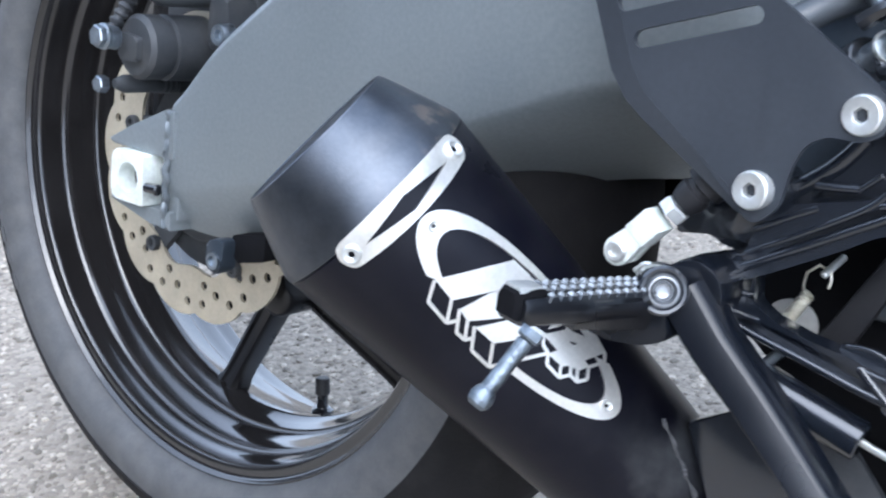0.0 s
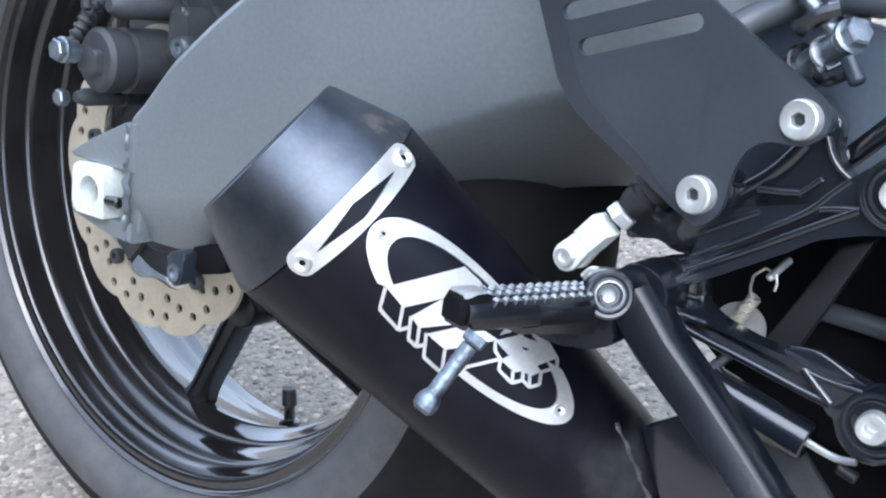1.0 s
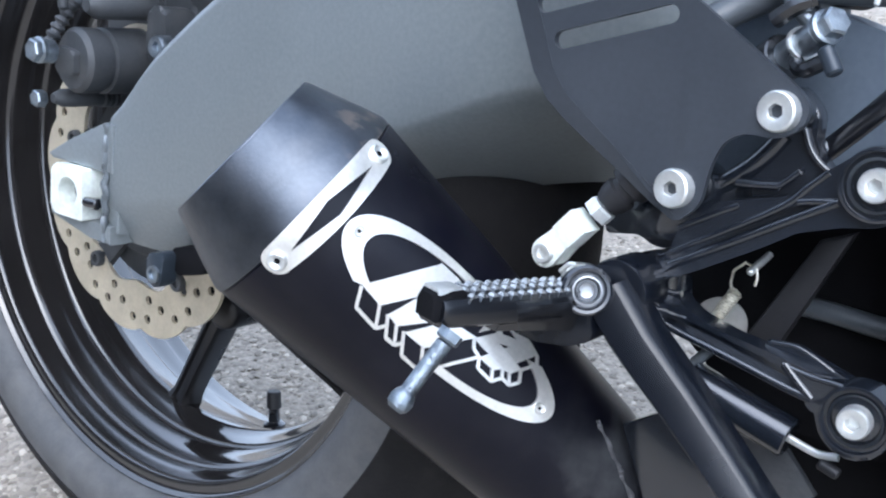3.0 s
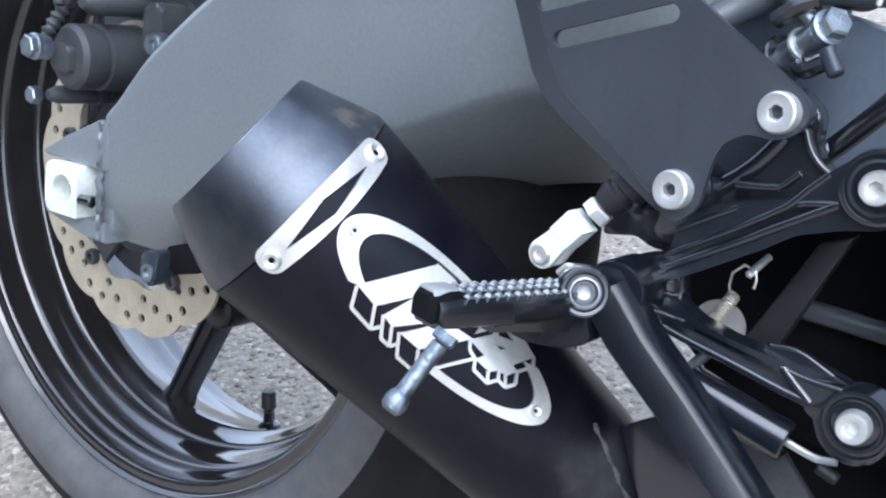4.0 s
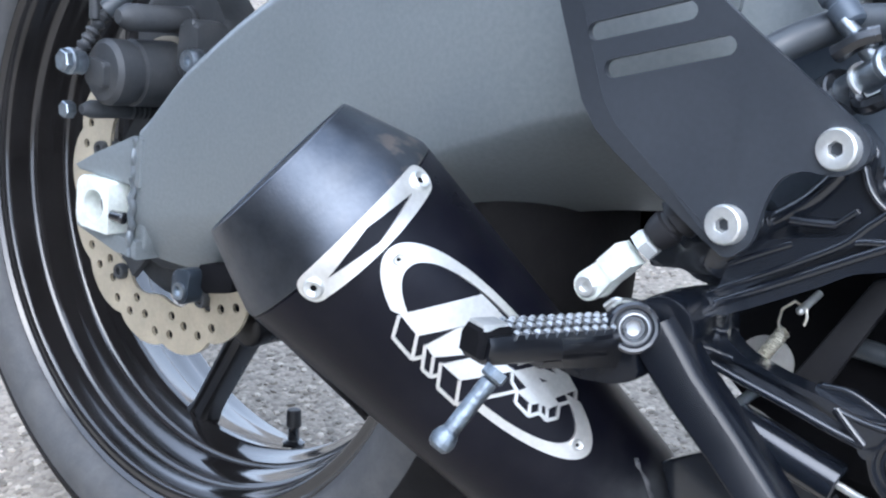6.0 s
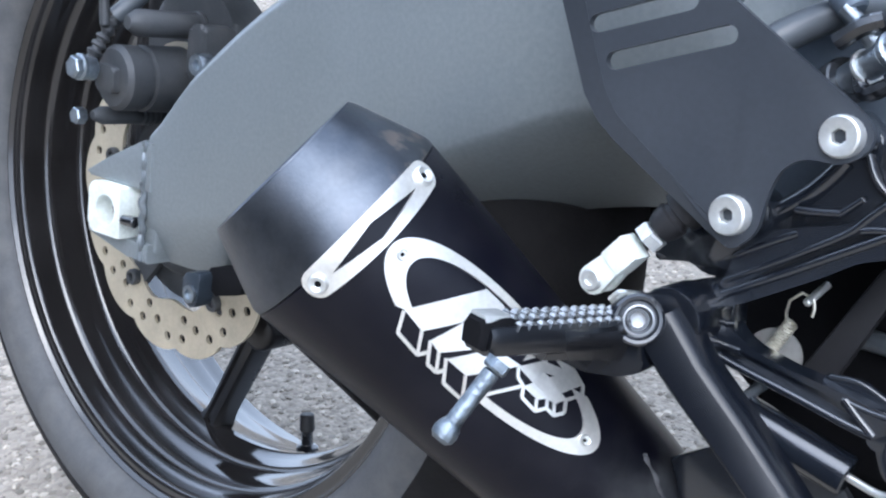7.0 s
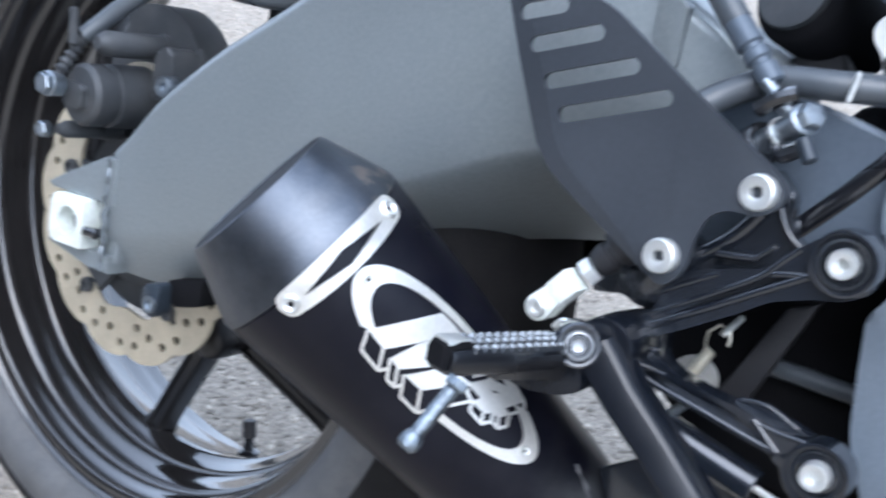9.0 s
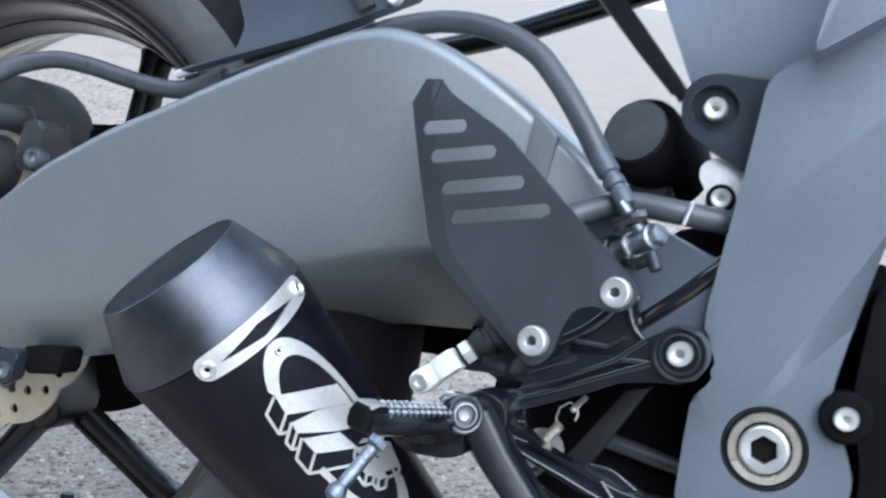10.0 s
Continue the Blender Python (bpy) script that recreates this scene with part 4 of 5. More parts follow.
part("peg_pin", pin, CHROME, foot_bracket, "bright dished pivot pin")

# ---- footrest ----
peg = bmesh.new()
P0, P1 = Vector((0.4025, -0.168, 0.0370)), Vector((0.3845, -0.236, 0.0405))
pd, up = (P1 - P0).normalized(), Vector((0.05, 0.05, 1)).normalized()
side = pd.cross(up).normalized()
up = side.cross(pd)
sec = [(-8, -4), (-6, -5.5), (6, -5.5), (8, -4), (9, -1), (9, 4), (7.5, 6.5), (-7.5, 6.5), (-9, 4), (-9, -1)]
loft(peg, [[P0.lerp(P1, f) + side * (u * 0.001 * k) + up * (v * 0.001 * k) for u, v in sec] for f, k in ((0, 0.95), (0.05, 1.05), (0.5, 1.0), (0.95, 0.92), (1.0, 0.85))])
web = [(-5, -9), (5, -9), (7, -5), (-7, -5)]
loft(peg, [[P0.lerp(P1, f) + side * (u * 0.001) + up * (v * 0.001 * k + d) for u, v in web] for f, k, d in ((-0.03, 1.6, 0.003), (0.25, 1.3, 0.002), (0.6, 0.8, -0.001))])
tip = [(-7.5, -6.5), (7.5, -6.5), (8, 4), (5.5, 8.5), (-5.5, 8.5), (-8, 4)]
footrest = part("footrest", peg, GLOSS, motorcycle, "black folding footrest")
knob = bmesh.new()
loft(knob, [[P0.lerp(P1, f) + side * (u * 0.001 * k) + up * (v * 0.001 * k + 0.0020) for u, v in tip] for f, k in ((0.83, 0.70), (0.855, 0.78), (1.025, 0.72), (1.045, 0.60))])
part("end_block", knob, DARK, footrest)
scraped = bmesh.new()
loft(scraped, [[P0.lerp(P1, f) + side * (u * 0.001) + up * (v * 0.001) for u, v in ((-4.6, 7.2), (4.6, 7.2), (3.8, 9.4), (-3.8, 9.4))] for f in (0.86, 0.87, 1.005, 1.02)])
part("worn_end", scraped, STEEL, footrest, "scuffed bright end of the footrest")
tread, worn = bmesh.new(), bmesh.new()
SQUARE = ((-1, -1), (1, -1), (1, 1), (-1, 1))
for row in range(4):
    for k in range(12):
        f = 0.05 + 0.77 * k / 11
        c = P0.lerp(P1, f) + side * (-0.0068 + 0.0045 * row) + up * (0.0060 - 0.0007 * abs(row - 1.5) ** 1.5)
        rings = [[c + up * h + pd * (a * u) + side * (b * v) for a, b in SQUARE] for h, u, v in ((0, 0.0026, 0.0021), (0.0020, 0.0013, 0.0016), (0.0021, 0.0013, 0.0016), (0.0031, 0.0005, 0.0010))]
        loft(tread, rings[:2])
        loft(worn, rings[2:])
tagged(part("tread", tread, GLOSS, footrest, sharp=20), "rows of small cast teeth", kind="stuff")
tagged(part("worn_tip", worn, WORN, footrest, sharp=20), "bright worn tips of the teeth", kind="stuff")
feeler = rod((0.3955, -0.2405, 0.033), (0.3895, -0.2525, 0.0145), 0.0031, 0.0030, 18)
lathe([(0, 0.0027), (0.002, 0.0040), (0.0045, 0.0046), (0.007, 0.0042), (0.0085, 0.0027)], (0.3900, -0.2515, 0.0160), Vector((-0.006, -0.012, -0.0185)), 20, feeler)
feeler_bolt = part("feeler_bolt", feeler, FEELER, footrest, "weathered steel feeler bolt")
part("lock_nut", hex_head((0.3966, -0.2383, 0.0364), Vector((-0.006, -0.012, -0.0185)), 0.0047, 0.0042), FEELER, feeler_bolt)

# ---- brake pedal and its linkage ----
lever = bmesh.new()
LEVER = [(0.4155, 0.0440), (0.4210, 0.0372), (0.4318, 0.0258), (0.4520, 0.0085), (0.4706, -0.0085), (0.4839, -0.0210), (0.5100, -0.0460), (0.5380, -0.0730)]
rings = []
for i, (x, z) in enumerate(LEVER):
    (xa, za), (xb, zb) = LEVER[max(i - 1, 0)], LEVER[min(i + 1, len(LEVER) - 1)]
    d = Vector((xb - xa, zb - za)).normalized()
    w = 0.0100 - 0.0006 * i if i else 0.0085
    wide = (1, 2.2, 2.3, 2.2, 2.0, 1.7, 1.5, 1)[i]
    rings.append([(x - d.y * w * (u * wide if u < -1 else u), -0.1580 + h, z + d.x * w * u) for u, h in ((-1.45, 0.028), (-1.45, 0.022), (-1.38, 0.019), (-0.98, -0.0076), (-0.93, -0.0088), (-0.80, -0.0097), (0.50, -0.0066), (0.64, -0.0058), (0.78, -0.0042), (0.92, -0.0016), (0.98, 0.0004), (1, 0.004), (1, 0.008))])
loft(lever, rings)
prism(circle(0.4175, 0.0425, 0.0135, 32), -0.158, -0.135, 0.002, 2, bm=lever)
pedal = part("brake_pedal", lever, PEDAL, motorcycle, "gloss black brake pedal lever", sharp=24)
cl = bmesh.new()
R0, R1 = Vector((0.3770, -0.1405, 0.0480)), Vector((0.4030, -0.134, 0.0785))
rw = (R1 - R0).normalized()
for off in (-0.0055, 0.0035):
    prism(limb((R0.x, R0.z), 0.0066, (R0.x + rw.x * 0.015, R0.z + rw.z * 0.015), 0.0046), -0.1405 + off - 0.0012, -0.1405 + off + 0.0026, 0.0008, 2, bm=cl)
sw = Vector((-rw.z, rw.x)) * 0.0060
corner = [Vector((R0.x + rw.x * k, R0.z + rw.z * k)) for k in (0.0105, 0.0225)]
prism([tuple(corner[0] - sw), tuple(corner[1] - sw), tuple(corner[1] + sw), tuple(corner[0] + sw)], -0.1482, -0.1345, 0.0012, 2, bm=cl)
clevis = part("clevis", cl, ZINC, pedal, "bright zinc-plated clevis")
part("clevis_pin", lathe([(0, 0.0048), (0.0015, 0.0048), (0.0025, 0.004), (0.0025, 0.0024), (0.0012, 0.002)], (R0.x, -0.147, R0.z), (0, -1, 0), 20), STEEL, clevis)
part("clevis_nut", hex_head(R0 + rw * 0.0255, rw, 0.0068, 0.0055), STEEL, clevis)
part("push_rod", rod(R0 + rw * 0.026, R1, 0.003, 0.003, 12), STEEL, clevis)
boot = lathe([(-0.004, 0.006), (0.0, 0.0075), (0.004, 0.0078), (0.005, 0.0066), (0.007, 0.0066), (0.008, 0.0092), (0.012, 0.0095), (0.013, 0.008), (0.015, 0.008), (0.016, 0.0105), (0.024, 0.0110), (0.030, 0.0105)], R0 + rw * 0.036, rw, 28)
part("rubber_boot", boot, RUBBER, pedal, "ribbed black rubber boot")
part("cable_hook", tube([(0.394, -0.161, 0.0460), (0.3985, -0.163, 0.0500), (0.4030, -0.163, 0.0500), (0.4025, -0.161, 0.0465)], 0.0013, 10), STEEL, pedal)

# pedal return spring, light switch and their hooks
coil = [(0.4385 + 0.0075 * k / 90 + 0.0023 * math.cos(k * 0.95), -0.100 + 0.0023 * math.sin(k * 0.95), 0.0250 + 0.0150 * k / 90 - 0.0012 * math.cos(k * 0.95)) for k in range(91)]
coil = [(0.4410, -0.100, 0.0200), (0.4388, -0.100, 0.0240)] + coil + [(0.4430, -0.100, 0.0435), (0.4435, -0.100, 0.0490), (0.4480, -0.100, 0.0535), (0.4530, -0.100, 0.0520), (0.4540, -0.100, 0.0480), (0.4535, -0.100, 0.0445)]
spring = part("return_spring", tube(coil, 0.00065, 6, 1), BRASS, motorcycle, "thin brass-coloured return spring")
part("spring_pin", rod((0.4510, -0.103, 0.0500), (0.4540, -0.088, 0.0570), 0.0017), STEEL, spring)
washer = lathe([(0, 0.003), (0, 0.0120), (0.0015, 0.0120), (0.0015, 0.003)], (0.438, -0.090, 0.0215), (0.2, -1, 0.1), 32)
part("washer", washer, WASHER, foot_bracket)
sw = rod((0.4390, -0.118, 0.0022), (0.4845, -0.118, -0.0090), 0.0090, 0.0090, 22)
light_switch = part("light_switch", sw, SATIN, motorcycle, "black tubular brake light switch")
part("switch_rod", tube([(0.4830, -0.118, -0.0088), (0.4910, -0.118, -0.0108), (0.4970, -0.118, -0.0117), (0.5040, -0.118, -0.0105)], 0.0017, 10), STEEL, light_switch)
part("rod_tip", rod((0.4970, -0.118, -0.0148), (0.5055, -0.118, -0.0175), 0.0026), RUBBER, light_switch)
part("switch_hook", tube([(0.4300, -0.128, 0.0125), (0.4360, -0.128, 0.0115), (0.4410, -0.128, 0.0100), (0.4430, -0.128, 0.0065), (0.4415, -0.128, 0.0035), (0.4395, -0.128, 0.0030)], 0.0013, 10), ZINC, light_switch)
part("hook_spring", rod((0.4385, -0.116, 0.0090), (0.4450, -0.116, 0.0170), 0.0024), DULL_STEEL, light_switch)
part("side_strap", prism([(0.458, -0.020), (0.478, -0.018), (0.495, -0.036), (0.478, -0.052)], -0.104, -0.099, 0.001), CASTING, motorcycle, "dull grey steel strap")
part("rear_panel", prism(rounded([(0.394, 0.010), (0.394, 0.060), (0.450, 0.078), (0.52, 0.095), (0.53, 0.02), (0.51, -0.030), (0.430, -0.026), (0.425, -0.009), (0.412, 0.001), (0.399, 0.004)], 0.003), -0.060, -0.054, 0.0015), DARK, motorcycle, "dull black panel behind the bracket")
part("inner_strut", prism([(0.448, 0.014), (0.465, 0.018), (0.488, 0.074), (0.4745, 0.068)], -0.094, -0.086, 0.0015), RUBBER, motorcycle, "flat black strut")
part("coolant_pipe", tube([(0.462, -0.068, 0.0335), (0.483, -0.068, 0.033), (0.50, -0.068, 0.032), (0.54, -0.068, 0.031)], 0.0048, 14), HOSE, motorcycle, "black rubber coolant pipe")

# ---- master cylinder hose ----
BJ = Vector((0.4680, -0.1265, 0.1495))
bw = Vector((0.70, -0.52, 0.48)).normalized()
banjo = rod(BJ - bw * 0.022, BJ + bw * 0.004, 0.0057, 0.0057, 24)
lathe([(0.004, 0.0062), (0.0052, 0.0070), (0.0065, 0.0070), (0.0070, 0.006)], BJ, bw, 24, banjo)
hose_union = part("hose_union", banjo, DULL_STEEL, motorcycle, "plated hose union with crush washers")
part("union_bolt", hex_head(BJ + bw * 0.0070, bw, 0.0058, 0.0062, 0.0070), DULL_STEEL, hose_union, "bright six-sided union bolt")
part("washer", lathe([(-0.0085, 0.005), (-0.0085, 0.0070), (-0.007, 0.0070), (-0.007, 0.005)], BJ, bw, 24), STEEL, hose_union)
part("stop_arm", tube([BJ + Vector((-0.016, -0.001, 0.004)), BJ + Vector((-0.008, -0.003, 0.010)), BJ + Vector((-0.001, -0.002, 0.013))], 0.0036, 8), GLOSS, hose_union)
part("stop_arm", tube([BJ + Vector((-0.008, 0.004, -0.006)), BJ + Vector((-0.003, 0.000, -0.013)), BJ + Vector((0.006, -0.002, -0.009)), BJ + Vector((0.010, -0.003, -0.012))], 0.0032, 8), GLOSS, hose_union)
part("stop_peg", rod(BJ + Vector((0.006, -0.006, -0.004)), BJ + Vector((0.012, -0.008, -0.013)), 0.0032), GUARD, hose_union)
union_base = rod(BJ - bw * 0.05, BJ - bw * 0.018, 0.011, 0.0095, 24)
part("cylinder_body", union_base, GLOSS, hose_union)
neck = tube([BJ + Vector((-0.001, 0, 0.003)), BJ + Vector((-0.008, 0.001, 0.009)), BJ + Vector((-0.0165, 0.002, 0.016))], 0.0034, 12)
part("hose_neck", neck, DULL_STEEL, hose_union)
cr = [Vector((0.4548, -0.1220, 0.1646)), Vector((0.4293, -0.1160, 0.1907))]
cw = cr[1] - cr[0]
crimp = lathe([(0, 0.0042), (0.001, 0.0056), (0.009, 0.0058), (0.010, 0.0048), (0.012, 0.0048), (0.013, 0.0060), (0.017, 0.0060), (0.018, 0.0050), (0.020, 0.0050), (0.021, 0.0064), (0.030, 0.0064), (cw.length, 0.0060)], cr[0], cw, 24)
part("hose_crimp", crimp, PIVOT, hose_union, "crimped grey hose ferrule")
hose = tube([(0.4315, -0.1163, 0.1885), (0.4210, -0.1150, 0.2005), (0.4094, -0.1130, 0.2124), (0.3977, -0.1100, 0.2231), (0.3822, -0.1070, 0.2349), (0.3643, -0.1040, 0.2418), (0.3434, -0.1010, 0.2451),
             (0.3212, -0.0980, 0.2441), (0.3033, -0.0960, 0.2399), (0.2859, -0.0950, 0.2335), (0.262, -0.085, 0.2250), (0.20, -0.080, 0.195), (0.15, -0.075, 0.172)], 0.0066, 18)
brake_hose = part("brake_hose", hose, HOSE, hose_union, "thick black rubber brake hose")
part("breather_hose", tube([(0.408, -0.126, 0.134), (0.422, -0.124, 0.1475), (0.434, -0.117, 0.1575), (0.453, -0.111, 0.1665), (0.479, -0.108, 0.1685), (0.507, -0.095, 0.1700), (0.54, -0.08, 0.172)], 0.0066, 16), HOSE, motorcycle, "black breather hose")
part("hose_clip", rod((0.484, -0.1145, 0.1620), (0.486, -0.1145, 0.1755), 0.0012), STEEL, motorcycle)

# ---- main frame ----
SPAR = [(0.5056, 0.2457), (0.5066, 0.1982), (0.5064, 0.1627), (0.5064, 0.1206), (0.5090, 0.1088), (0.5153, 0.1023), (0.5191, 0.0937), (0.5158, 0.0840), (0.5104, 0.0775), (0.5127, 0.0493), (0.5155, 0.0236), (0.5310, -0.0120), (0.5446, -0.0605), (0.5767, -0.0605),
        (0.5864, -0.0120), (0.5950, 0.0312), (0.5962, 0.0593), (0.5864, 0.0786), (0.5778, 0.0894), (0.5751, 0.1023), (0.5767, 0.1304), (0.5821, 0.1919), (0.5950, 0.2467), (0.6198, 0.3115), (0.6683, 0.3762), (0.6037, 0.3762), (0.5562, 0.2911), (0.5206, 0.2608)]
spar = prism(rounded(SPAR, 0.006, 3), -0.110, -0.080, 0.0022, 3)
spar = cut(spar, lathe([(-0.02, 0.0216), (0.012, 0.0216)], (0.5517, -0.110, 0.0627), (0, 1, 0), 56))
main_frame = part("main_frame", spar, FRAME, motorcycle, "grey metallic frame spar", sharp=30)
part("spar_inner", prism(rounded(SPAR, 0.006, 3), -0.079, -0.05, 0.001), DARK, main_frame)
boss = lathe([(0.011, 0.0214), (0.003, 0.0211), (0.003, 0.0195), (0.006, 0.0190), (0.006, 0.008), (0.011, 0.008)], (0.5517, -0.110, 0.0627), (0, 1, 0), 56)
pivot = part("pivot_boss", boss, RUBBER, main_frame, "black recess round the swing arm pivot")
nut = lathe([(0.006, 0.0136), (-0.001, 0.0138), (-0.002, 0.0144), (-0.002, 0.0176), (-0.001, 0.0182), (0.006, 0.0182)], (0.5517, -0.110, 0.0627), (0, 1, 0), 56)
gaps = bmesh.new()
for k in range(4):
    a = 35 + 90 * k
    c = (0.5517 + 0.0170 * math.cos(radians(a)), 0.0627 + 0.0170 * math.sin(radians(a)))
    prism(limb((c[0] - 0.004 * math.cos(radians(a)), c[1] - 0.004 * math.sin(radians(a))), 0.0009, (c[0] + 0.004 * math.cos(radians(a)), c[1] + 0.004 * math.sin(radians(a))), 0.0009, 5), -0.116, -0.1095, 0, bm=gaps)
part("ring_nut", cut(nut, gaps), BRASS, pivot, "pale notched ring nut")
pivot_bolt = part("pivot_bolt", socket_bolt((0.5517, -0.110, 0.0627), (0, -1, 0), 0.0124, 0.004, 0.0068, 0.034, 48), STEEL, pivot, "large bright pivot bolt with a six-sided hole")
# A solid near-black plug paints in the shade of the bolt's deep hole.
part("bore_plug", rod((0.5517, -0.1105, 0.0627), (0.5517, -0.090, 0.0627), 0.0072, 0.0072, 6), DARK, pivot_bolt, "dark plug that paints the shade inside the bolt")

# upper body panels
part("tank_cover", prism(rounded([(0.5245, 0.256), (0.5565, 0.2845), (0.605, 0.37), (0.545, 0.40), (0.527, 0.31)], 0.006), -0.136, -0.10, 0.006, 3), PANEL, motorcycle, "grey tank side cover")
part("side_panel", prism(rounded([(0.436, 0.283), (0.466, 0.236), (0.485, 0.250), (0.515, 0.252), (0.532, 0.29), (0.54, 0.40), (0.40, 0.40), (0.405, 0.33)], 0.006), -0.080, -0.06, 0.004, 3), PANEL, motorcycle, "plain grey side panel below the seat")
# Tail body added above the view to darken reflections and shade the tyre.
part("tail_block", prism(rounded([(0.405, 0.33), (0.40, 0.40), (0.54, 0.41), (0.54, 0.47), (0.20, 0.52), (-0.20, 0.62), (-0.24, 0.60), (0.05, 0.50), (0.30, 0.44)], 0.02), -0.085, 0.085, 0.02, 3), GUARD, motorcycle, "added unseen tail body that darkens reflections")
sub = prism(rounded([(0.4635, 0.232), (0.467, 0.2405), (0.478, 0.2465), (0.50, 0.2475), (0.53, 0.2475), (0.53, 0.185), (0.502, 0.1985), (0.480, 0.2075), (0.470, 0.212), (0.4645, 0.2205)], 0.006), -0.0935, -0.070, 0.002, 2)
sub = cut(sub, lathe([(-0.01, 0.0125), (0.006, 0.0125)], (0.4815, -0.0935, 0.2275), (0, 1, 0), 32))
sub_bracket = part("subframe_bracket", sub, GUARD, motorcycle, "black rounded subframe bracket")
part("subframe_bolt", socket_bolt((0.4815, -0.0895, 0.2275), (0, -1, 0), 0.0064, 0.005, 0.0023, 0.005), STEEL, sub_bracket, "bright socket-head bolt")
part("subframe_tube", prism([(0.378, 0.303), (0.396, 0.303), (0.4103, 0.2810), (0.4314, 0.2650), (0.4553, 0.2433), (0.4645, 0.2345), (0.4580, 0.2300), (0.4523, 0.2361), (0.4280, 0.2527), (0.3973, 0.2787)], -0.076, -0.060, 0.002), GLOSS, motorcycle, "black subframe rail")
part("far_rail", tube([(0.18, 0.12, 0.237), (0.237, 0.12, 0.259), (0.285, 0.12, 0.279), (0.351, 0.12, 0.313), (0.42, 0.12, 0.35)], 0.0095, 14), GLOSS, motorcycle, "black rail on the far side")
drum = lathe([(-0.0015, 0.016), (0.0, 0.0182), (0.003, 0.0225), (0.007, 0.0245), (0.055, 0.0250), (0.060, 0.0235)], (0.4390, -0.0665, 0.2085), (0.34, 1, -0.25), 48)
res = part("reservoir", drum, DARK, motorcycle, "black round reservoir with a flat cap")
part("reservoir_cap", lathe([(-0.0035, 0.0165), (-0.0030, 0.0185), (0.0, 0.0188), (0.004, 0.0180)], (0.4390, -0.0665, 0.2085), (0.34, 1, -0.25), 40), CASTING, res, "flat dull grey screw cap")
part("reservoir_neck", lathe([(0, 0.011), (0.002, 0.0135), (0.03, 0.0135)], (0.452, -0.050, 0.176), (0, 1, 0), 28), RUBBER, res)
lobe = prism(rounded([(0.4811, 0.1975), (0.4877, 0.2025), (0.5080, 0.2010), (0.5100, 0.1780), (0.4979, 0.1739), (0.4888, 0.1742), (0.4879, 0.1834), (0.4822, 0.1899)], 0.003), -0.088, -0.080, 0.0015)
link = part("pale_bracket", lobe, PALE, motorcycle, "pale painted bracket with a bolt")
part("bracket_bolt", socket_bolt((0.4965, -0.0885, 0.1816), (0, -1, 0), 0.0056, 0.004, 0.0024, 0.003), STEEL, link)
part("bolt_recess", lathe([(-0.0012, 0.0056), (-0.0012, 0.0078), (0.002, 0.0078), (0.002, 0.0056)], (0.4965, -0.0885, 0.1816), (0, 1, 0), 28, closed=True), DARK, link)
part("lower_rail", tube([(0.470, -0.100, 0.102), (0.488, -0.100, 0.122), (0.506, -0.100, 0.144), (0.52, -0.1, 0.16)], 0.0060, 14), GLOSS, motorcycle, "black rail behind the spar")

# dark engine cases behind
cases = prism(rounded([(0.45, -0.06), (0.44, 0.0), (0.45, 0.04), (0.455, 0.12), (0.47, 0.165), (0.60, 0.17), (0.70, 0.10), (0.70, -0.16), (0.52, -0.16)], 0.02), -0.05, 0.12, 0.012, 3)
engine = part("engine_case", cases, DARK, motorcycle, "near-black engine case")
prismc = prism(rounded([(0.582, 0.16), (0.66, 0.16), (0.72, 0.05), (0.66, -0.05), (0.595, 0.0), (0.60, 0.06), (0.585, 0.10)], 0.012), -0.112, -0.06, 0.006, 3)
part("engine_cover", prismc, DARK, engine, "gloss black engine cover")
part("cover_boss", lathe([(-0.003, 0.011), (-0.001, 0.013), (0.01, 0.0135)], (0.5845, -0.113, 0.0900), (0, 1, 0), 28), DARK, engine)
part("cover_bolt", socket_bolt((0.5845, -0.1155, 0.0900), (0, -1, 0), 0.0060, 0.005, 0.0022, 0.003), STEEL, engine)

# the front half of the machine, added ahead of the camera's view to block sky light
part("front_block", prism(rounded([(0.80, 0.42), (0.78, 0.10), (0.82, -0.14), (1.25, -0.16), (1.40, 0.10), (1.45, 0.50), (1.15, 0.62)], 0.04), -0.16, 0.17, 0.03, 3), FRAME, motorcycle, "added unseen front body that blocks sky light")
part("tank_block", prism(rounded([(0.62, 0.42), (0.60, 0.50), (0.72, 0.60), (1.0, 0.62), (1.15, 0.50), (1.1, 0.36)], 0.05), -0.13, 0.14, 0.04, 3), FRAME, motorcycle, "added unseen tank body that blocks sky light")

# ---- mud guard over the tyre ----
hug = prism(rounded([(0.150, 0.180), (0.188, 0.2005), (0.191, 0.217), (0.180, 0.236), (0.165, 0.27), (0.29, 0.275), (0.300, 0.255), (0.268, 0.2365), (0.236, 0.2195)], 0.004), -0.100, -0.088, 0.002)
mud_guard = part("mud_guard", hug, PIVOT, motorcycle, "dark plastic rear mud guard")
part("guard_rib", prism([(0.268, 0.2385), (0.276, 0.2445), (0.262, 0.262), (0.252, 0.258)], -0.106, -0.098, 0.001), CASTING, mud_guard)
part("guard_bolt", socket_bolt((0.288, -0.104, 0.2505), (0, -1, 0), 0.0045, 0.003, 0.002, 0.002, 18), STEEL, mud_guard)
part("hose_guide", rod((0.138, -0.083, 0.178), (0.152, -0.083, 0.185), 0.003), STEEL, mud_guard)

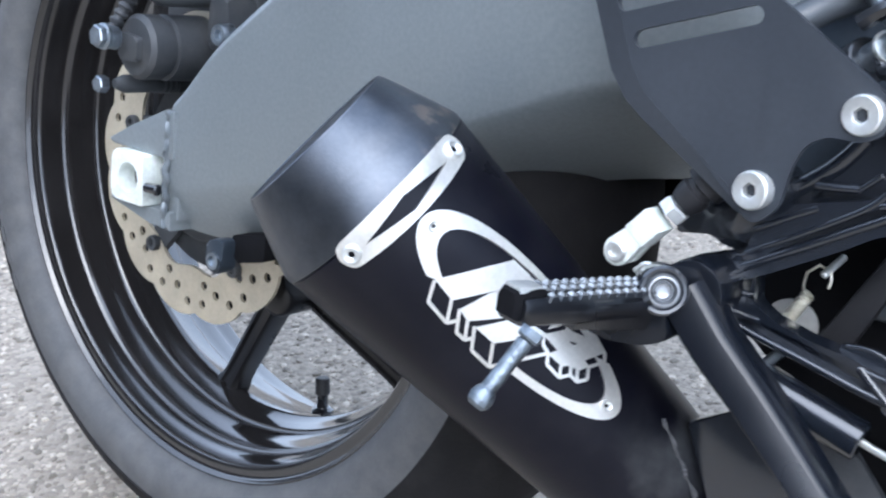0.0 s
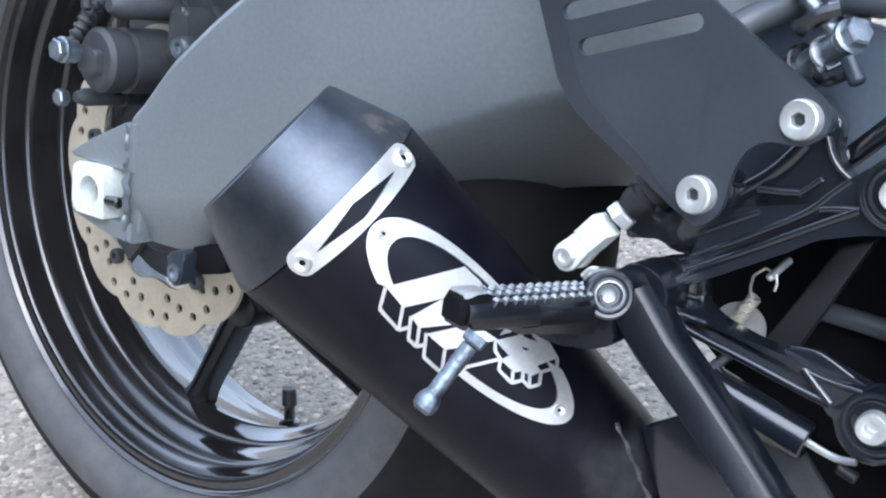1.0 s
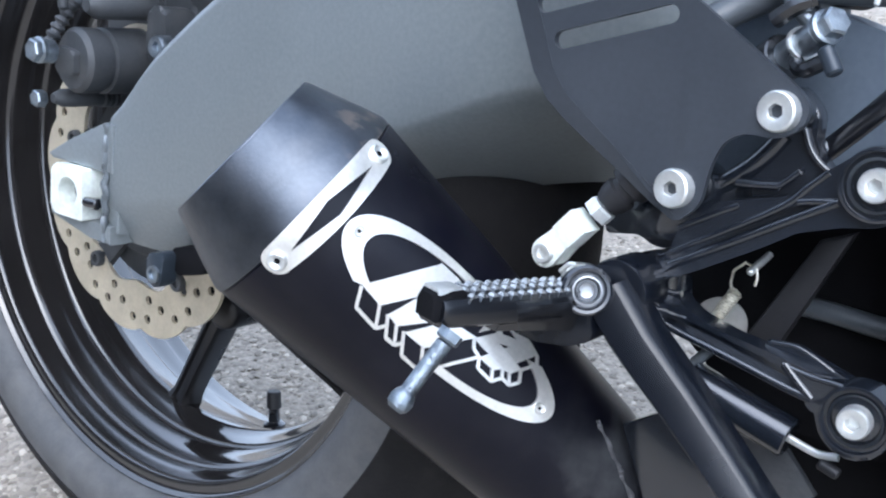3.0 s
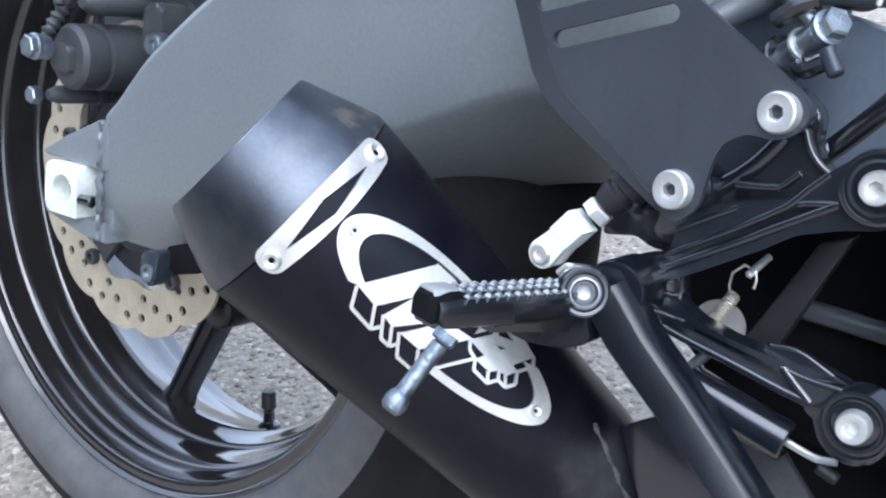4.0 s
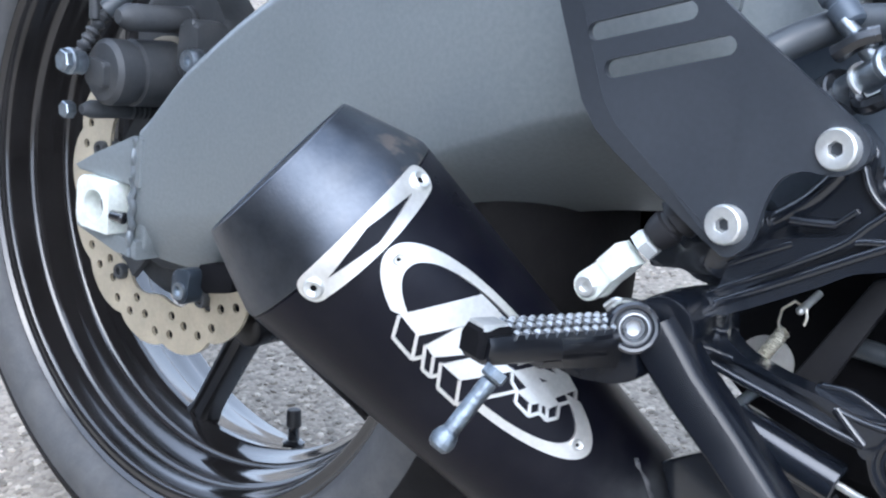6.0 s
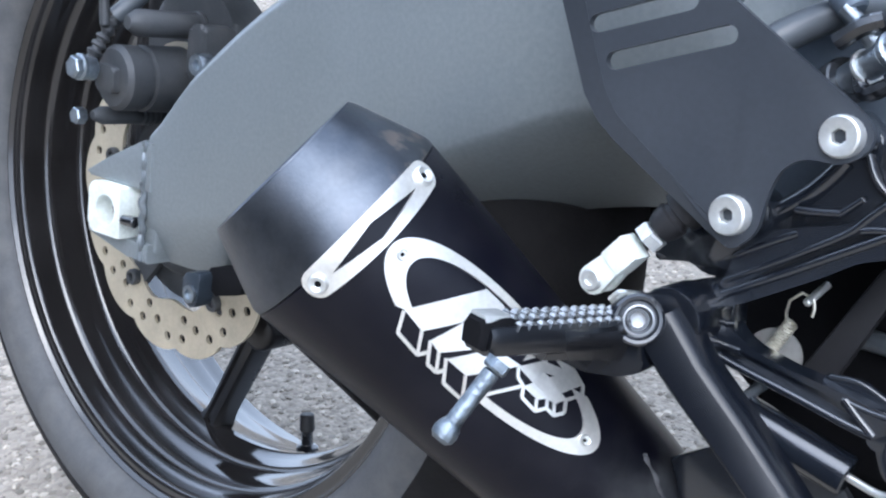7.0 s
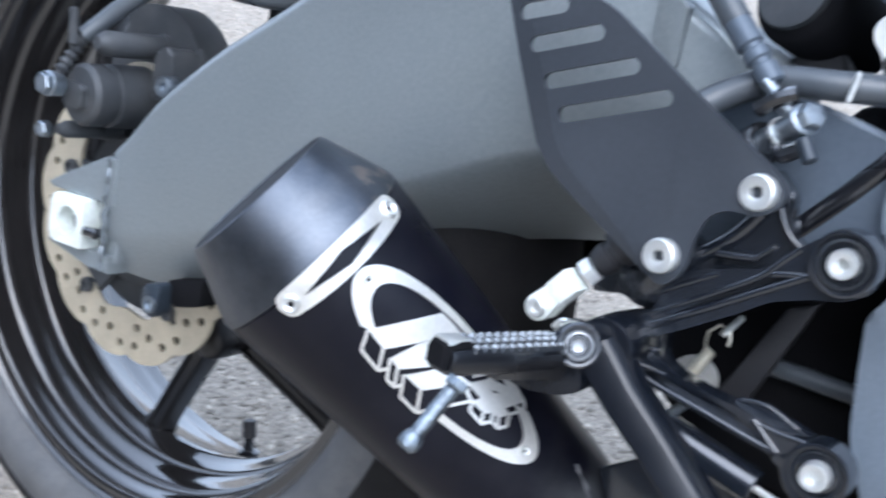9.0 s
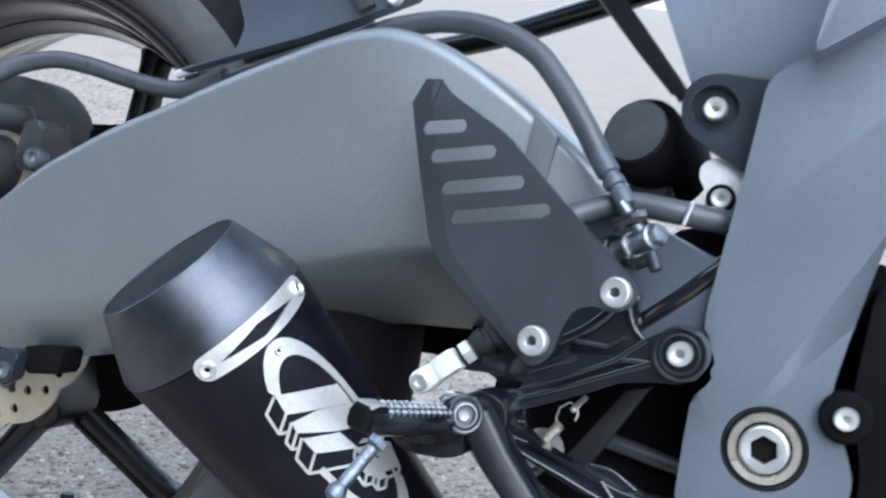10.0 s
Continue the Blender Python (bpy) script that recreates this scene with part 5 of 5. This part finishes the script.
# ---- rear caliper ----
body = bmesh.new()
lathe([(-0.005, 0.006), (-0.004, 0.0185), (-0.001, 0.0215), (0.012, 0.0215), (0.013, 0.0195), (0.016, 0.0195), (0.017, 0.022), (0.045, 0.0225), (0.060, 0.0225)], (-0.008, -0.112, 0.085), (0.05, 1, 0), 40, body)
prism(rounded([(-0.050, 0.105), (-0.044, 0.135), (-0.02, 0.152), (0.010, 0.152), (0.034, 0.138), (0.046, 0.118), (0.030, 0.095), (0.0, 0.066), (-0.03, 0.066)], 0.012), -0.060, -0.030, 0.008, 3, bm=body)
prism(rounded([(-0.018, 0.076), (0.002, 0.076), (0.002, 0.092), (-0.018, 0.094)], 0.003), -0.122, -0.108, 0.002, bm=body)
prism(rounded([(0.022, 0.088), (0.024, 0.125), (0.040, 0.125), (0.046, 0.09)], 0.005), -0.082, -0.05, 0.004, 2, bm=body)
caliper = part("brake_caliper", body, CASTING, motorcycle, "dusty dark grey rear brake caliper")
for at, way, length, r in (((0.004, -0.112, 0.1215), (0.06, 1, 0.02), 0.086, 0.0088), ((-0.029, -0.113, 0.0575), (0.02, 1, 0), 0.060, 0.0062)):
    prof = [(-0.003, r * 0.5), (0.0, r * 0.72), (0.004, r), (length * 0.55, r)]
    for k in range(4):
        h = length * (0.56 + 0.07 * k)
        prof += [(h, r * 0.8), (h + 0.001, r * 1.12), (h + 0.0035, r * 1.12), (h + 0.0045, r * 0.8)]
    prof += [(length, r)]
    part("slide_pin", lathe(prof, at, way, 24), CASTING, caliper)
part("pin_bolt", hex_head((-0.032, -0.121, 0.0570), (0, -1, 0), 0.0058, 0.007), DULL_STEEL, caliper)
part("pad_bolt", socket_bolt((0.047, -0.086, 0.100), (0, -1, 0), 0.0075, 0.008, 0.0035, 0.004), DULL_STEEL, caliper)
ub = rod((-0.014, -0.126, 0.0895), (-0.0145, -0.137, 0.0905), 0.0075, 0.0075, 20)
cal_union = part("union_bolt", ub, DULL_STEEL, caliper)
part("bolt_head", hex_head((-0.0145, -0.136, 0.0905), (0, -1, 0), 0.0075, 0.006, 0.0085), DULL_STEEL, cal_union)
part("union_neck", tube([(-0.0260, -0.1220, 0.0930), (-0.0235, -0.1170, 0.1040), (-0.0210, -0.1120, 0.1140), (-0.0170, -0.1060, 0.1260)], 0.0048, 14, radii=lambda f: 0.0042 + 0.0012 * math.sin(f * 40)), CASTING, caliper)
part("bleed_screw", rod((-0.020, -0.115, 0.117), (-0.021, -0.116, 0.142), 0.0036, 0.003, 12), CASTING, caliper)
part("caliper_hose", tube([(-0.0187, -0.1080, 0.1234), (-0.0125, -0.1000, 0.1337), (-0.0036, -0.0920, 0.1460), (0.0096, -0.083, 0.1590), (0.0320, -0.0750, 0.1690), (0.0600, -0.0720, 0.1704), (0.0898, -0.0720, 0.1684), (0.1199, -0.0740, 0.1675), (0.1448, -0.0780, 0.1708), (0.175, -0.082, 0.184)], 0.0062, 16), HOSE, caliper, "thick grey-black brake hose")
